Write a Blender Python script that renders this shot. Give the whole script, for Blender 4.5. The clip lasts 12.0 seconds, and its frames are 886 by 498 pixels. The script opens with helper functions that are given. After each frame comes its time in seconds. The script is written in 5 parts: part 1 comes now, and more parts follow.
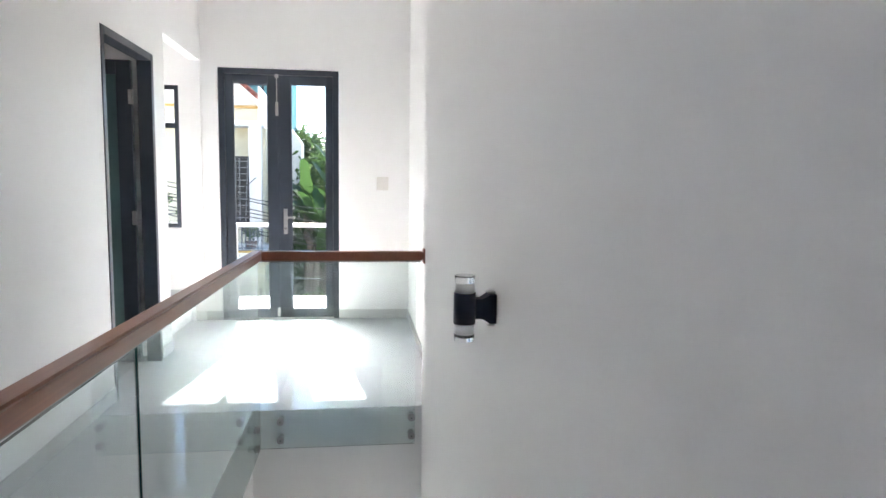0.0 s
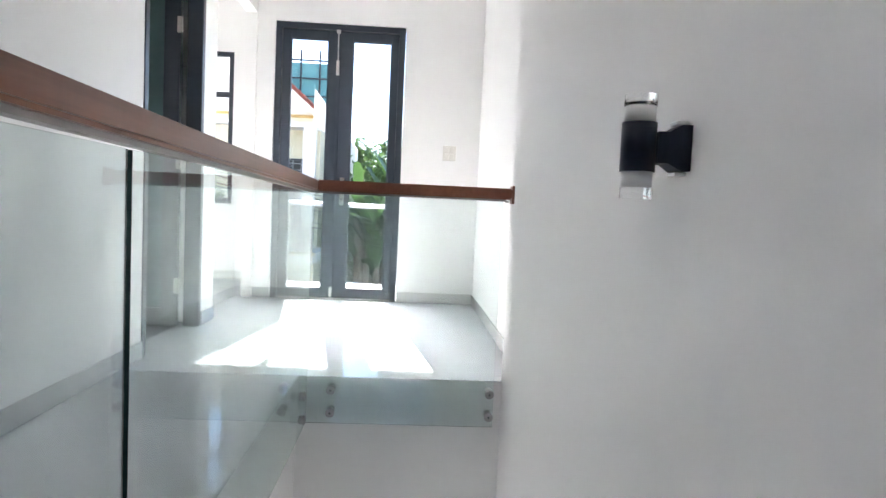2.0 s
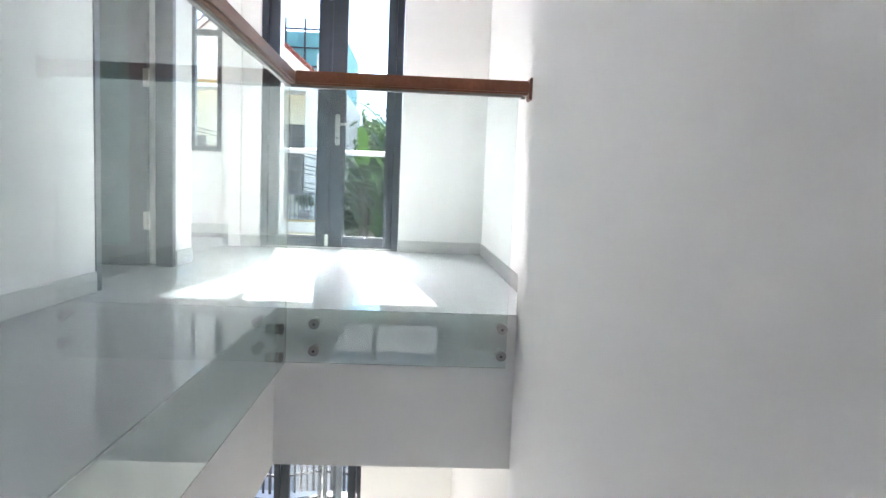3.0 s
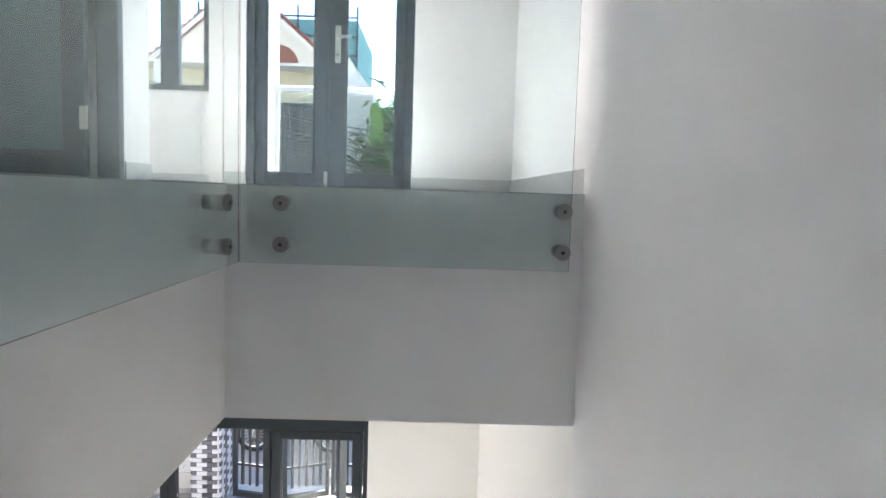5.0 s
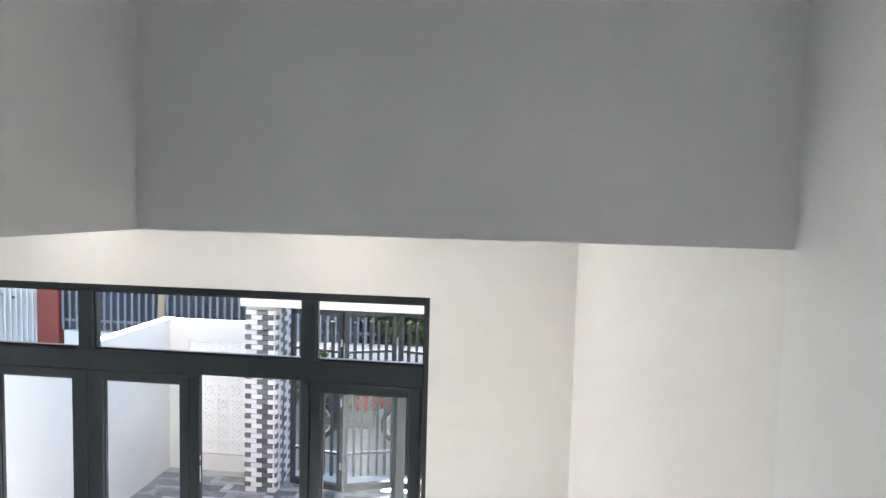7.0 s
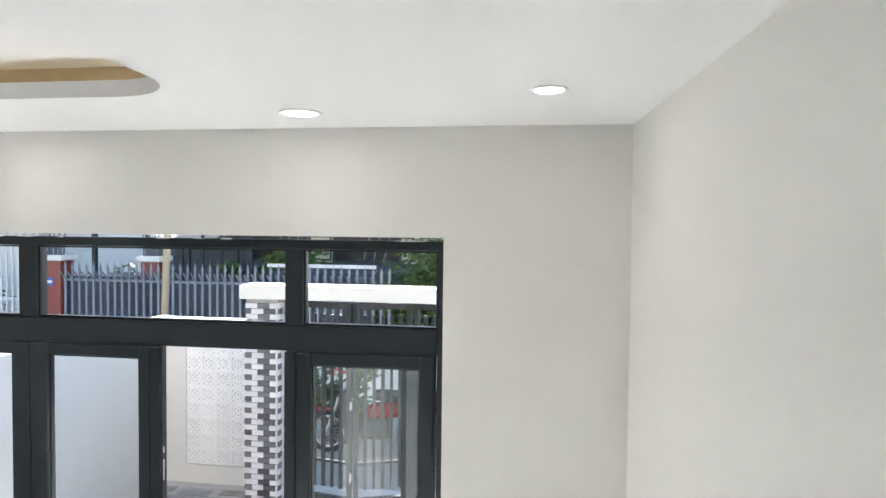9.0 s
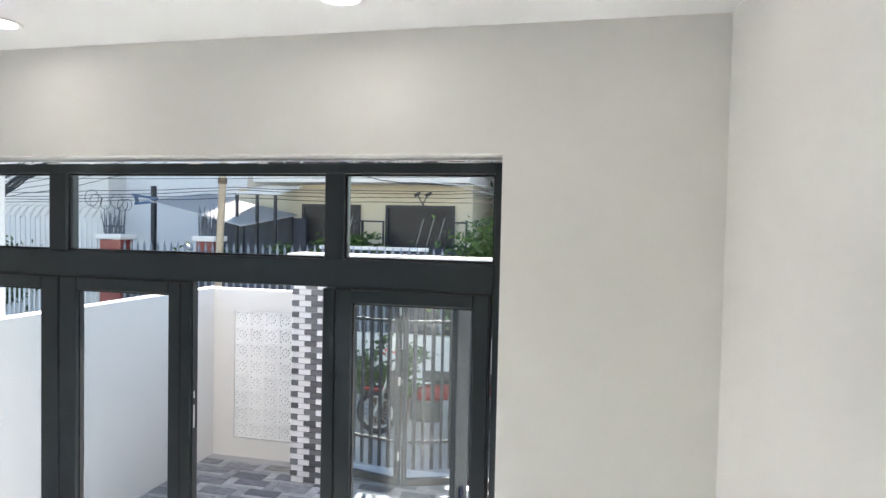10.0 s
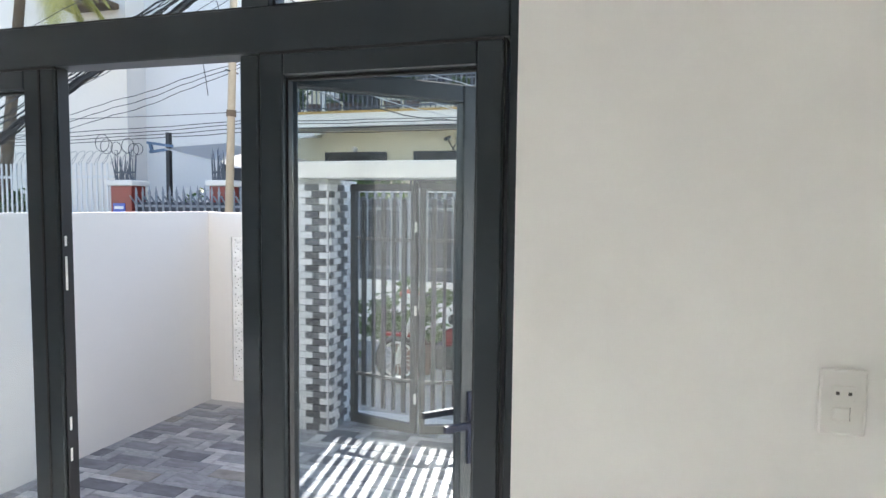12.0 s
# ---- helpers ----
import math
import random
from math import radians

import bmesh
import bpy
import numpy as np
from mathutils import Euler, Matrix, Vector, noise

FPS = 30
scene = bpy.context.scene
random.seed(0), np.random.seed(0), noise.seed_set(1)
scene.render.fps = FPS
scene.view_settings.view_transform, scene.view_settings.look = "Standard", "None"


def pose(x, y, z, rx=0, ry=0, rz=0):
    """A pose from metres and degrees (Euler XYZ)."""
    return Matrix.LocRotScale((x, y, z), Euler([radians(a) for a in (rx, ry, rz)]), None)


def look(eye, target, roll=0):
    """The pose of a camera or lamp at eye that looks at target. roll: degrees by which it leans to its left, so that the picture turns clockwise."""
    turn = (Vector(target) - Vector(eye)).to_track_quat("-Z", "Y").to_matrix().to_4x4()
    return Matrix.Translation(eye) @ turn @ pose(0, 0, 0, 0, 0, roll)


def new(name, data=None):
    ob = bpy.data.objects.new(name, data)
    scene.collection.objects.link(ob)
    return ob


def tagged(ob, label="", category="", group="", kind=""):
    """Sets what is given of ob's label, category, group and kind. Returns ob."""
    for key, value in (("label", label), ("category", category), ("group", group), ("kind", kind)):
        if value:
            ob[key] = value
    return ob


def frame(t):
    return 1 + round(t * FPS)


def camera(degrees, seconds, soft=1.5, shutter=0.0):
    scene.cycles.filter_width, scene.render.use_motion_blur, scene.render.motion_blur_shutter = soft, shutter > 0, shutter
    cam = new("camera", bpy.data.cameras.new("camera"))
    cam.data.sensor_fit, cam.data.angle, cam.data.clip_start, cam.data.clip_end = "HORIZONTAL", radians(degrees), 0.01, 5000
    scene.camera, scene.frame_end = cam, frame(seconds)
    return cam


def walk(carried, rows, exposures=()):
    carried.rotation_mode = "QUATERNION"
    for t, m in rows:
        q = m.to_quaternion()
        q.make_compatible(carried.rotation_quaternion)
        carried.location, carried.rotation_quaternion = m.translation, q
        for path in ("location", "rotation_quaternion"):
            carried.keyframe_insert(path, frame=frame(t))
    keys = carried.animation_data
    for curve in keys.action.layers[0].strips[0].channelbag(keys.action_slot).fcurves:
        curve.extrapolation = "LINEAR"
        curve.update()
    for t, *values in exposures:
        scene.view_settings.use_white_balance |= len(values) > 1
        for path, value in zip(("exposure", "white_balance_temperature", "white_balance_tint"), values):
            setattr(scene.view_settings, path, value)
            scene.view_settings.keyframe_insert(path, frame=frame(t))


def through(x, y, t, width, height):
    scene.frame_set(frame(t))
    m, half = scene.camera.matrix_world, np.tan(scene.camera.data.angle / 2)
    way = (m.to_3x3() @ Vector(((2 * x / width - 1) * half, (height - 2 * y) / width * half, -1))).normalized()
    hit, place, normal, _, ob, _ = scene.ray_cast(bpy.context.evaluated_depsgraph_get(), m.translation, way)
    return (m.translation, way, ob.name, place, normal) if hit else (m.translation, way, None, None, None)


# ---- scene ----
cam = camera(70.0, 12.0)
PATH = [
    (0, (1.47, -6.919, 1.478), (1.727, -4.947, 1.275), 0.8),
    (0.5, (1.401, -6.751, 1.371), (1.643, -4.77, 1.239), 1.5),
    (1, (1.406, -6.542, 1.184), (1.552, -4.55, 1.086), 2.1),
    (1.5, (1.361, -6.347, 1.016), (1.478, -4.353, 0.923), 2.1),
    (2, (1.329, -6.207, 0.916), (1.442, -4.214, 0.796), 2.6),
    (2.5, (1.402, -5.958, 0.726), (1.506, -3.969, 0.544), 2.5),
    (4.5, (1.363, -4.995, 0.174), (1.402, -3.004, -0.01), 2.0),
    (5, (1.409, -4.78, -0.011), (1.443, -2.788, -0.186), 1.8),
    (5.5, (1.386, -4.547, -0.201), (1.378, -2.553, -0.366), 1.5),
    (6, (1.386, -4.333, -0.349), (1.244, -2.344, -0.51), 1.2),
    (6.5, (1.444, -4.096, -0.538), (1.249, -2.112, -0.695), 1.4),
    (8.5, (1.345, -3.365, -0.976), (1.083, -1.384, -1.045), 0.8),
    (9, (1.379, -3.202, -1.132), (1.098, -1.223, -1.197), 0.6),
    (9.5, (1.355, -3.037, -1.305), (1.03, -1.064, -1.345), 0.8),
    (10, (1.321, -2.881, -1.444), (0.874, -0.932, -1.511), 1.2),
    (10.5, (1.363, -2.658, -1.605), (0.874, -0.72, -1.68), 1.3),
    (11, (1.355, -2.423, -1.73), (0.863, -0.488, -1.838), 1.0),
    (11.5, (1.361, -2.165, -1.961), (0.854, -0.236, -2.106), 0.9),
    (12, (1.241, -1.907, -2.084), (0.676, 0.007, -2.217), 0.6),
]
EXPOSURES = [(0.0, 3.50, 6500, 15.5), (2.5, 3.54, 6450, 16), (5.0, 3.18, 6500, 16.5), (6.5, 3.12, 6480, 16), (8.5, 2.81, 6430, 13.5), (11.0, 2.61, 6480, 13.5), (12.0, 2.57, 6480, 14)]
walk(cam, [(t, look(eye, target, roll)) for t, eye, target, roll in PATH], EXPOSURES)

# ---- light ----
SUN_WAY = Vector((0.154, -1.0, -0.836)).normalized()
world = bpy.data.worlds.new("sky_world")
scene.world = world
world.use_nodes = True
wn = world.node_tree
bg = wn.nodes["Background"]
sky = wn.nodes.new("ShaderNodeTexSky")
sky.sky_type = "NISHITA"
sky.sun_disc = False
sky.sun_elevation = radians(39.9)
sky.sun_rotation = radians(-8.8)
sky.air_density, sky.dust_density, sky.ozone_density = 1.0, 0.0, 1.0
wn.links.new(sky.outputs["Color"], bg.inputs["Color"])
bg.inputs["Strength"].default_value = 0.075

sun_data = bpy.data.lights.new("sun", "SUN")
sun_data.energy, sun_data.angle, sun_data.color = 4.3, radians(0.53), (1.0, 0.95, 0.88)
sun = new("sun", sun_data)
sun.matrix_world = look((-2, 20, 18), Vector((-2, 20, 18)) + SUN_WAY)

# ---- materials ----


def mat(name, color, rough=0.5, metal=0.0, var=0.06, scale=3.0, fine=60.0, bump=0.05, spec=0.5, random_var=0.0, coat=0.0):
    """Paint, stone, metal: two scales of variation in colour and relief."""
    m = bpy.data.materials.new(name)
    m.use_nodes = True
    nt = m.node_tree
    n, ln = nt.nodes, nt.links
    b = n["Principled BSDF"]
    b.inputs["Roughness"].default_value = rough
    b.inputs["Metallic"].default_value = metal
    b.inputs["Specular IOR Level"].default_value = spec
    b.inputs["Coat Weight"].default_value = coat
    tc = n.new("ShaderNodeTexCoord")
    n1, n2 = n.new("ShaderNodeTexNoise"), n.new("ShaderNodeTexNoise")
    n1.inputs["Scale"].default_value, n1.inputs["Detail"].default_value = scale, 4
    n2.inputs["Scale"].default_value, n2.inputs["Detail"].default_value = fine, 3
    for k in (n1, n2):
        ln.new(tc.outputs["Object"], k.inputs["Vector"])
    add = n.new("ShaderNodeMath")
    add.operation = "MULTIPLY_ADD"
    add.inputs[1].default_value = 0.35
    ln.new(n2.outputs["Fac"], add.inputs[0])
    ln.new(n1.outputs["Fac"], add.inputs[2])
    mr = n.new("ShaderNodeMapRange")
    mr.inputs["From Min"].default_value, mr.inputs["From Max"].default_value = 0.35, 1.0
    mr.inputs["To Min"].default_value, mr.inputs["To Max"].default_value = 1.0 - var, 1.0 + var
    ln.new(add.outputs[0], mr.inputs["Value"])
    last = mr.outputs[0]
    if random_var:
        oi = n.new("ShaderNodeObjectInfo")
        r = n.new("ShaderNodeMapRange")
        r.inputs["To Min"].default_value, r.inputs["To Max"].default_value = 1 - random_var, 1 + random_var
        ln.new(oi.outputs["Random"], r.inputs["Value"])
        mul = n.new("ShaderNodeMath")
        mul.operation = "MULTIPLY"
        ln.new(last, mul.inputs[0])
        ln.new(r.outputs[0], mul.inputs[1])
        last = mul.outputs[0]
    mix = n.new("ShaderNodeVectorMath")
    mix.operation = "SCALE"
    mix.inputs[0].default_value = color
    ln.new(last, mix.inputs["Scale"])
    ln.new(mix.outputs[0], b.inputs["Base Color"])
    if bump:
        bp = n.new("ShaderNodeBump")
        bp.inputs["Strength"].default_value, bp.inputs["Distance"].default_value = bump, 0.01
        ln.new(add.outputs[0], bp.inputs["Height"])
        ln.new(bp.outputs[0], b.inputs["Normal"])
    return m


def glass_mat(name, tint, ior=1.45, rough=0.0, film=0.0, film_color=(0.8, 0.84, 0.86)):
    """Clear or tinted glass that bends and mirrors light; film adds smeared building dust or a painted haze."""
    m = bpy.data.materials.new(name)
    m.use_nodes = True
    n, ln = m.node_tree.nodes, m.node_tree.links
    n.remove(n["Principled BSDF"])
    g = n.new("ShaderNodeBsdfGlass")
    g.inputs["Color"].default_value = (*tint, 1)
    g.inputs["Roughness"].default_value = rough
    g.inputs["IOR"].default_value = ior
    ln.new(g.outputs[0], n["Material Output"].inputs[0])
    if film:
        tc, mp, nz, mr = n.new("ShaderNodeTexCoord"), n.new("ShaderNodeMapping"), n.new("ShaderNodeTexNoise"), n.new("ShaderNodeMapRange")
        mp.inputs["Scale"].default_value = (1.0, 1.0, 0.35)
        nz.inputs["Scale"].default_value, nz.inputs["Detail"].default_value, nz.inputs["Distortion"].default_value = 5.0, 6, 0.8
        mr.inputs["From Min"].default_value, mr.inputs["From Max"].default_value = 0.3, 0.75
        mr.inputs["To Min"].default_value, mr.inputs["To Max"].default_value = film * 0.55, film * 1.6
        ln.new(tc.outputs["Object"], mp.inputs["Vector"])
        ln.new(mp.outputs[0], nz.inputs["Vector"])
        ln.new(nz.outputs["Fac"], mr.inputs["Value"])
        df, tl, half, mx = n.new("ShaderNodeBsdfDiffuse"), n.new("ShaderNodeBsdfTranslucent"), n.new("ShaderNodeMixShader"), n.new("ShaderNodeMixShader")
        df.inputs["Color"].default_value = tl.inputs["Color"].default_value = (*film_color, 1)
        half.inputs[0].default_value = 0.5
        ln.new(df.outputs[0], half.inputs[1])
        ln.new(tl.outputs[0], half.inputs[2])
        ln.new(mr.outputs[0], mx.inputs[0])
        ln.new(g.outputs[0], mx.inputs[1])
        ln.new(half.outputs[0], mx.inputs[2])
        ln.new(mx.outputs[0], n["Material Output"].inputs[0])
    return m


def glow_mat(name, color, strength):
    m = bpy.data.materials.new(name)
    m.use_nodes = True
    b = m.node_tree.nodes["Principled BSDF"]
    b.inputs["Base Color"].default_value = (*color, 1)
    b.inputs["Emission Color"].default_value = (*color, 1)
    b.inputs["Emission Strength"].default_value = strength
    return m


def ramp_mat(name, stops, rough=0.5, vein=0.3, scale=6.0, stretch=(1, 1, 1), bump=0.1):
    """Pieces of mixed tones: each object takes one of the stops, with veins of its own."""
    m = bpy.data.materials.new(name)
    m.use_nodes = True
    n, ln = m.node_tree.nodes, m.node_tree.links
    b = n["Principled BSDF"]
    b.inputs["Roughness"].default_value = rough
    oi, rp = n.new("ShaderNodeObjectInfo"), n.new("ShaderNodeValToRGB")
    rp.color_ramp.interpolation = "CONSTANT"
    for k, (pos, col) in enumerate(stops):
        e = rp.color_ramp.elements[k] if k < 2 else rp.color_ramp.elements.new(pos)
        e.position, e.color = pos, (*col, 1)
    ln.new(oi.outputs["Random"], rp.inputs[0])
    tc, mp, nz = n.new("ShaderNodeTexCoord"), n.new("ShaderNodeMapping"), n.new("ShaderNodeTexNoise")
    mp.inputs["Scale"].default_value = stretch
    off = n.new("ShaderNodeVectorMath")
    off.operation = "MULTIPLY_ADD"
    off.inputs[0].default_value = (7.0, 13.0, 5.0)
    ln.new(oi.outputs["Location"], off.inputs[1])
    ln.new(tc.outputs["Object"], off.inputs[2])
    ln.new(off.outputs[0], mp.inputs["Vector"])
    ln.new(mp.outputs[0], nz.inputs["Vector"])
    nz.inputs["Scale"].default_value, nz.inputs["Detail"].default_value, nz.inputs["Distortion"].default_value = scale, 6, 1.2
    mr = n.new("ShaderNodeMapRange")
    mr.inputs["From Min"].default_value, mr.inputs["From Max"].default_value = 0.3, 0.7
    mr.inputs["To Min"].default_value, mr.inputs["To Max"].default_value = 1 - vein, 1 + vein
    ln.new(nz.outputs["Fac"], mr.inputs[0])
    sc = n.new("ShaderNodeVectorMath")
    sc.operation = "SCALE"
    ln.new(rp.outputs[0], sc.inputs[0])
    ln.new(mr.outputs[0], sc.inputs["Scale"])
    ln.new(sc.outputs[0], b.inputs["Base Color"])
    bp = n.new("ShaderNodeBump")
    bp.inputs["Strength"].default_value, bp.inputs["Distance"].default_value = bump, 0.005
    ln.new(nz.outputs["Fac"], bp.inputs["Height"])
    ln.new(bp.outputs[0], b.inputs["Normal"])
    return m


def wood_mat(name, a, b2):
    m = mat(name, a, 0.32, 0, 0.1, 2.0, 40, 0.05)
    n, ln = m.node_tree.nodes, m.node_tree.links
    b = n["Principled BSDF"]
    tc, mp, nz, rp = n.new("ShaderNodeTexCoord"), n.new("ShaderNodeMapping"), n.new("ShaderNodeTexNoise"), n.new("ShaderNodeValToRGB")
    mp.inputs["Scale"].default_value = (30, 1.5, 30)
    ln.new(tc.outputs["Object"], mp.inputs["Vector"])
    ln.new(mp.outputs[0], nz.inputs["Vector"])
    nz.inputs["Scale"].default_value, nz.inputs["Detail"].default_value, nz.inputs["Distortion"].default_value = 2.0, 5, 0.6
    rp.color_ramp.elements[0].position, rp.color_ramp.elements[0].color = 0.3, (*a, 1)
    rp.color_ramp.elements[1].position, rp.color_ramp.elements[1].color = 0.75, (*b2, 1)
    ln.new(nz.outputs["Fac"], rp.inputs[0])
    ln.new(rp.outputs[0], b.inputs["Base Color"])
    return m


def tile_floor_mat(name):
    """Pale polished floor tiles with clouded veins and fine joints."""
    m = mat(name, (0.43, 0.445, 0.46), 0.05, 0, 0.05, 1.6, 9, 0.0, 0.13)
    n, ln = m.node_tree.nodes, m.node_tree.links
    b = n["Principled BSDF"]
    tc, br = n.new("ShaderNodeTexCoord"), n.new("ShaderNodeTexBrick")
    br.offset = 0.0
    br.inputs["Scale"].default_value = 1.0
    br.inputs["Brick Width"].default_value, br.inputs["Row Height"].default_value = 0.6, 0.6
    br.inputs["Mortar Size"].default_value, br.inputs["Mortar Smooth"].default_value = 0.0012, 0.3
    br.inputs["Color1"].default_value = br.inputs["Color2"].default_value = (1, 1, 1, 1)
    br.inputs["Mortar"].default_value = (0.8, 0.8, 0.8, 1)
    ln.new(tc.outputs["Object"], br.inputs["Vector"])
    src = b.inputs["Base Color"].links[0].from_socket
    mx = n.new("ShaderNodeVectorMath")
    mx.operation = "MULTIPLY"
    ln.new(src, mx.inputs[0])
    ln.new(br.outputs["Color"], mx.inputs[1])
    ln.new(mx.outputs[0], b.inputs["Base Color"])
    return m


M_WALL = mat("wall_paint", (0.86, 0.86, 0.85), 0.55, 0, 0.02, 0.7, 140, 0.035, 0.3)
M_WALL_LOW = mat("cream_white_paint", (0.835, 0.82, 0.78), 0.55, 0, 0.02, 0.7, 140, 0.035, 0.3)
M_CEIL = mat("ceiling_paint", (0.87, 0.87, 0.86), 0.7, 0, 0.015, 0.8, 90, 0.02, 0.2)
M_FLOOR = tile_floor_mat("floor_tile")
M_SKIRT = mat("skirting_tile", (0.58, 0.59, 0.59), 0.15, 0, 0.05, 2, 20, 0.0)
M_ALU = mat("dark_aluminium", (0.020, 0.028, 0.034), 0.42, 0.15, 0.08, 5, 300, 0.03)
M_ALU_UP = mat("blue_black_aluminium", (0.030, 0.040, 0.056), 0.38, 0.15, 0.08, 5, 300, 0.03)
M_GASKET = mat("black_rubber", (0.008, 0.008, 0.009), 0.6)
M_STEEL = mat("brushed_steel", (0.55, 0.54, 0.52), 0.28, 1.0, 0.08, 30, 200, 0.02)
M_STEEL_D = mat("satin_steel_cap", (0.30, 0.29, 0.28), 0.38, 1.0, 0.1, 30, 200, 0.02)
M_WOOD = wood_mat("stained_rail_wood", (0.205, 0.078, 0.046), (0.275, 0.110, 0.064))
M_PANE = glass_mat("clear_pane", (0.95, 0.965, 0.963), 1.2)
M_PANE_DUSTY = glass_mat("dusty_pane", (0.93, 0.955, 0.957), 1.3, 0.0, 0.0012)
M_PANE_UP = glass_mat("grey_tinted_pane", (0.83, 0.85, 0.86), 1.33)
# rail glass film is a painted teal haze for light on the beam behind
M_RAILGLASS = glass_mat("tempered_glass", (0.950, 0.988, 0.984), 1.45, 0.0, 0.055, (0.62, 0.80, 0.79))
M_GLASSEDGE = mat("glass_edge", (0.01, 0.035, 0.035), 0.15, 0, 0.1, 20, 80, 0.0)
M_ACRYL = glass_mat("clear_acrylic", (0.975, 0.98, 0.98), 1.5, 0.03)
M_FROST = mat("frosted_acrylic", (0.78, 0.78, 0.78), 0.5, 0, 0.03, 20, 100, 0.0)
M_BLACK = mat("black_powder_coat", (0.003, 0.0065, 0.022), 0.5, 0.0, 0.1, 20, 400, 0.05, 0.22)
M_PLATE = mat("white_plastic", (0.72, 0.705, 0.66), 0.35, 0, 0.02, 10, 100, 0.0)
M_DARKSLOT = mat("dark_slot", (0.05, 0.045, 0.04), 0.6)
M_TEAL = mat("teal_frosted_panel", (0.11, 0.18, 0.18), 0.08, 0, 0.08, 1.5, 30, 0.02)
M_LED = glow_mat("led_panel", (1.0, 0.97, 0.92), 3.0)
# cove colour holds the warm tint that the LED strip throws on it
M_COVE = mat("cove_led_tint", (0.72, 0.60, 0.38), 0.5, 0, 0.05, 3, 40, 0.0)
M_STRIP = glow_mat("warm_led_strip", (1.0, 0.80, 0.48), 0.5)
M_OUTWALL = mat("yard_wall_paint", (0.69, 0.675, 0.65), 0.7, 0, 0.03, 0.9, 60, 0.08, 0.2)
M_BALC = mat("grey_balcony_tile", (0.42, 0.42, 0.42), 0.5, 0, 0.08, 2, 30, 0.05)
M_CONC = mat("street_concrete", (0.27, 0.265, 0.255), 0.85, 0, 0.14, 0.5, 14, 0.2, 0.2)
M_MORTAR = mat("pale_mortar", (0.46, 0.46, 0.45), 0.8, 0, 0.1, 4, 60, 0.1)
M_GATE = mat("grey_gate_steel", (0.026, 0.030, 0.035), 0.6, 0.1, 0.1, 5, 200, 0.03)
M_BLOCK = mat("white_vent_block", (0.83, 0.83, 0.82), 0.75, 0, 0.05, 5, 60, 0.08, 0.2, 0.04)
M_TILE = ramp_mat("yard_tile_stone", [(0.0, (0.105, 0.11, 0.13)), (0.30, (0.14, 0.147, 0.17)), (0.58, (0.185, 0.192, 0.215)), (0.82, (0.25, 0.255, 0.275)), (0.96, (0.24, 0.225, 0.205))], 0.35, 0.35, 5.0, (1, 2.2, 1), 0.1)
M_TILE_PALE = ramp_mat("pale_yard_stone", [(0.0, (0.26, 0.265, 0.285)), (0.35, (0.34, 0.345, 0.36)), (0.75, (0.43, 0.43, 0.44))], 0.35, 0.25, 7.0, (1, 2.2, 1), 0.1)
M_CLAD_W = mat("white_ledge_stone", (0.64, 0.64, 0.66), 0.5, 0, 0.14, 9, 60, 0.15, 0.4, 0.10)
M_CLAD_G = mat("grey_ledge_stone", (0.13, 0.134, 0.147), 0.5, 0, 0.6, 16, 60, 0.15, 0.4, 0.25)
M_CLAD_B = mat("black_ledge_stone", (0.085, 0.088, 0.10), 0.45, 0, 0.5, 14, 60, 0.15, 0.5, 0.30)
M_PICKET = mat("grey_blue_fence_paint", (0.20, 0.225, 0.26), 0.5, 0.1, 0.1, 4, 80, 0.05, 0.4, 0.12)
M_WHITEIRON = mat("white_fence_paint", (0.66, 0.66, 0.65), 0.5, 0, 0.06, 4, 80, 0.03)
M_RED = mat("oxblood_post_tile", (0.20, 0.028, 0.022), 0.35, 0, 0.15, 3, 40, 0.05)
M_CREAM = mat("cream_facade", (0.62, 0.56, 0.42), 0.8, 0, 0.06, 0.6, 20, 0.08, 0.2)
M_PALEBLUE = mat("pale_blue_facade", (0.69, 0.69, 0.685), 0.8, 0, 0.05, 0.4, 15, 0.06, 0.2)
M_PALEWARM = mat("pale_warm_facade", (0.72, 0.685, 0.63), 0.8, 0, 0.05, 0.4, 15, 0.06, 0.2)
M_OCHRE = mat("ochre_edge", (0.45, 0.28, 0.09), 0.7, 0, 0.1, 3, 30)
M_ROOF = mat("terracotta_roof", (0.25, 0.075, 0.055), 0.7, 0, 0.2, 4, 30, 0.1, 0.3, 0.15)
M_DARKWIN = mat("dark_window", (0.040, 0.039, 0.041), 0.2, 0, 0.2, 2, 20, 0.0, 0.12)
M_IRON = mat("dark_iron", (0.035, 0.037, 0.042), 0.5, 0.3, 0.1, 8, 100)
M_RAILPAINT = mat("balcony_rail_paint", (0.09, 0.105, 0.13), 0.5, 0.1, 0.1, 8, 100)
M_POLE = mat("weathered_concrete_pole", (0.40, 0.335, 0.245), 0.85, 0, 0.2, 2, 25, 0.2)
M_CABLE = mat("black_cable", (0.02, 0.02, 0.021), 0.6)
M_AWN = mat("awning_sheet", (0.66, 0.67, 0.68), 0.5, 0.1, 0.06, 3, 30)
# shelter tarpaulin, and also painted shade behind the fence and under the awning
M_TARP_SHADE = mat("dark_tarp_and_shade", (0.04, 0.05, 0.07), 0.6, 0, 0.25, 1.2, 12, 0.2)
M_NET = mat("green_scaffold_net", (0.13, 0.34, 0.36), 0.8, 0, 0.25, 0.6, 5, 0.1)
M_BARK = mat("bark", (0.12, 0.085, 0.055), 0.9, 0, 0.3, 6, 40, 0.4)
M_POT = mat("clay_pot", (0.12, 0.07, 0.05), 0.7, 0, 0.15, 5, 50)
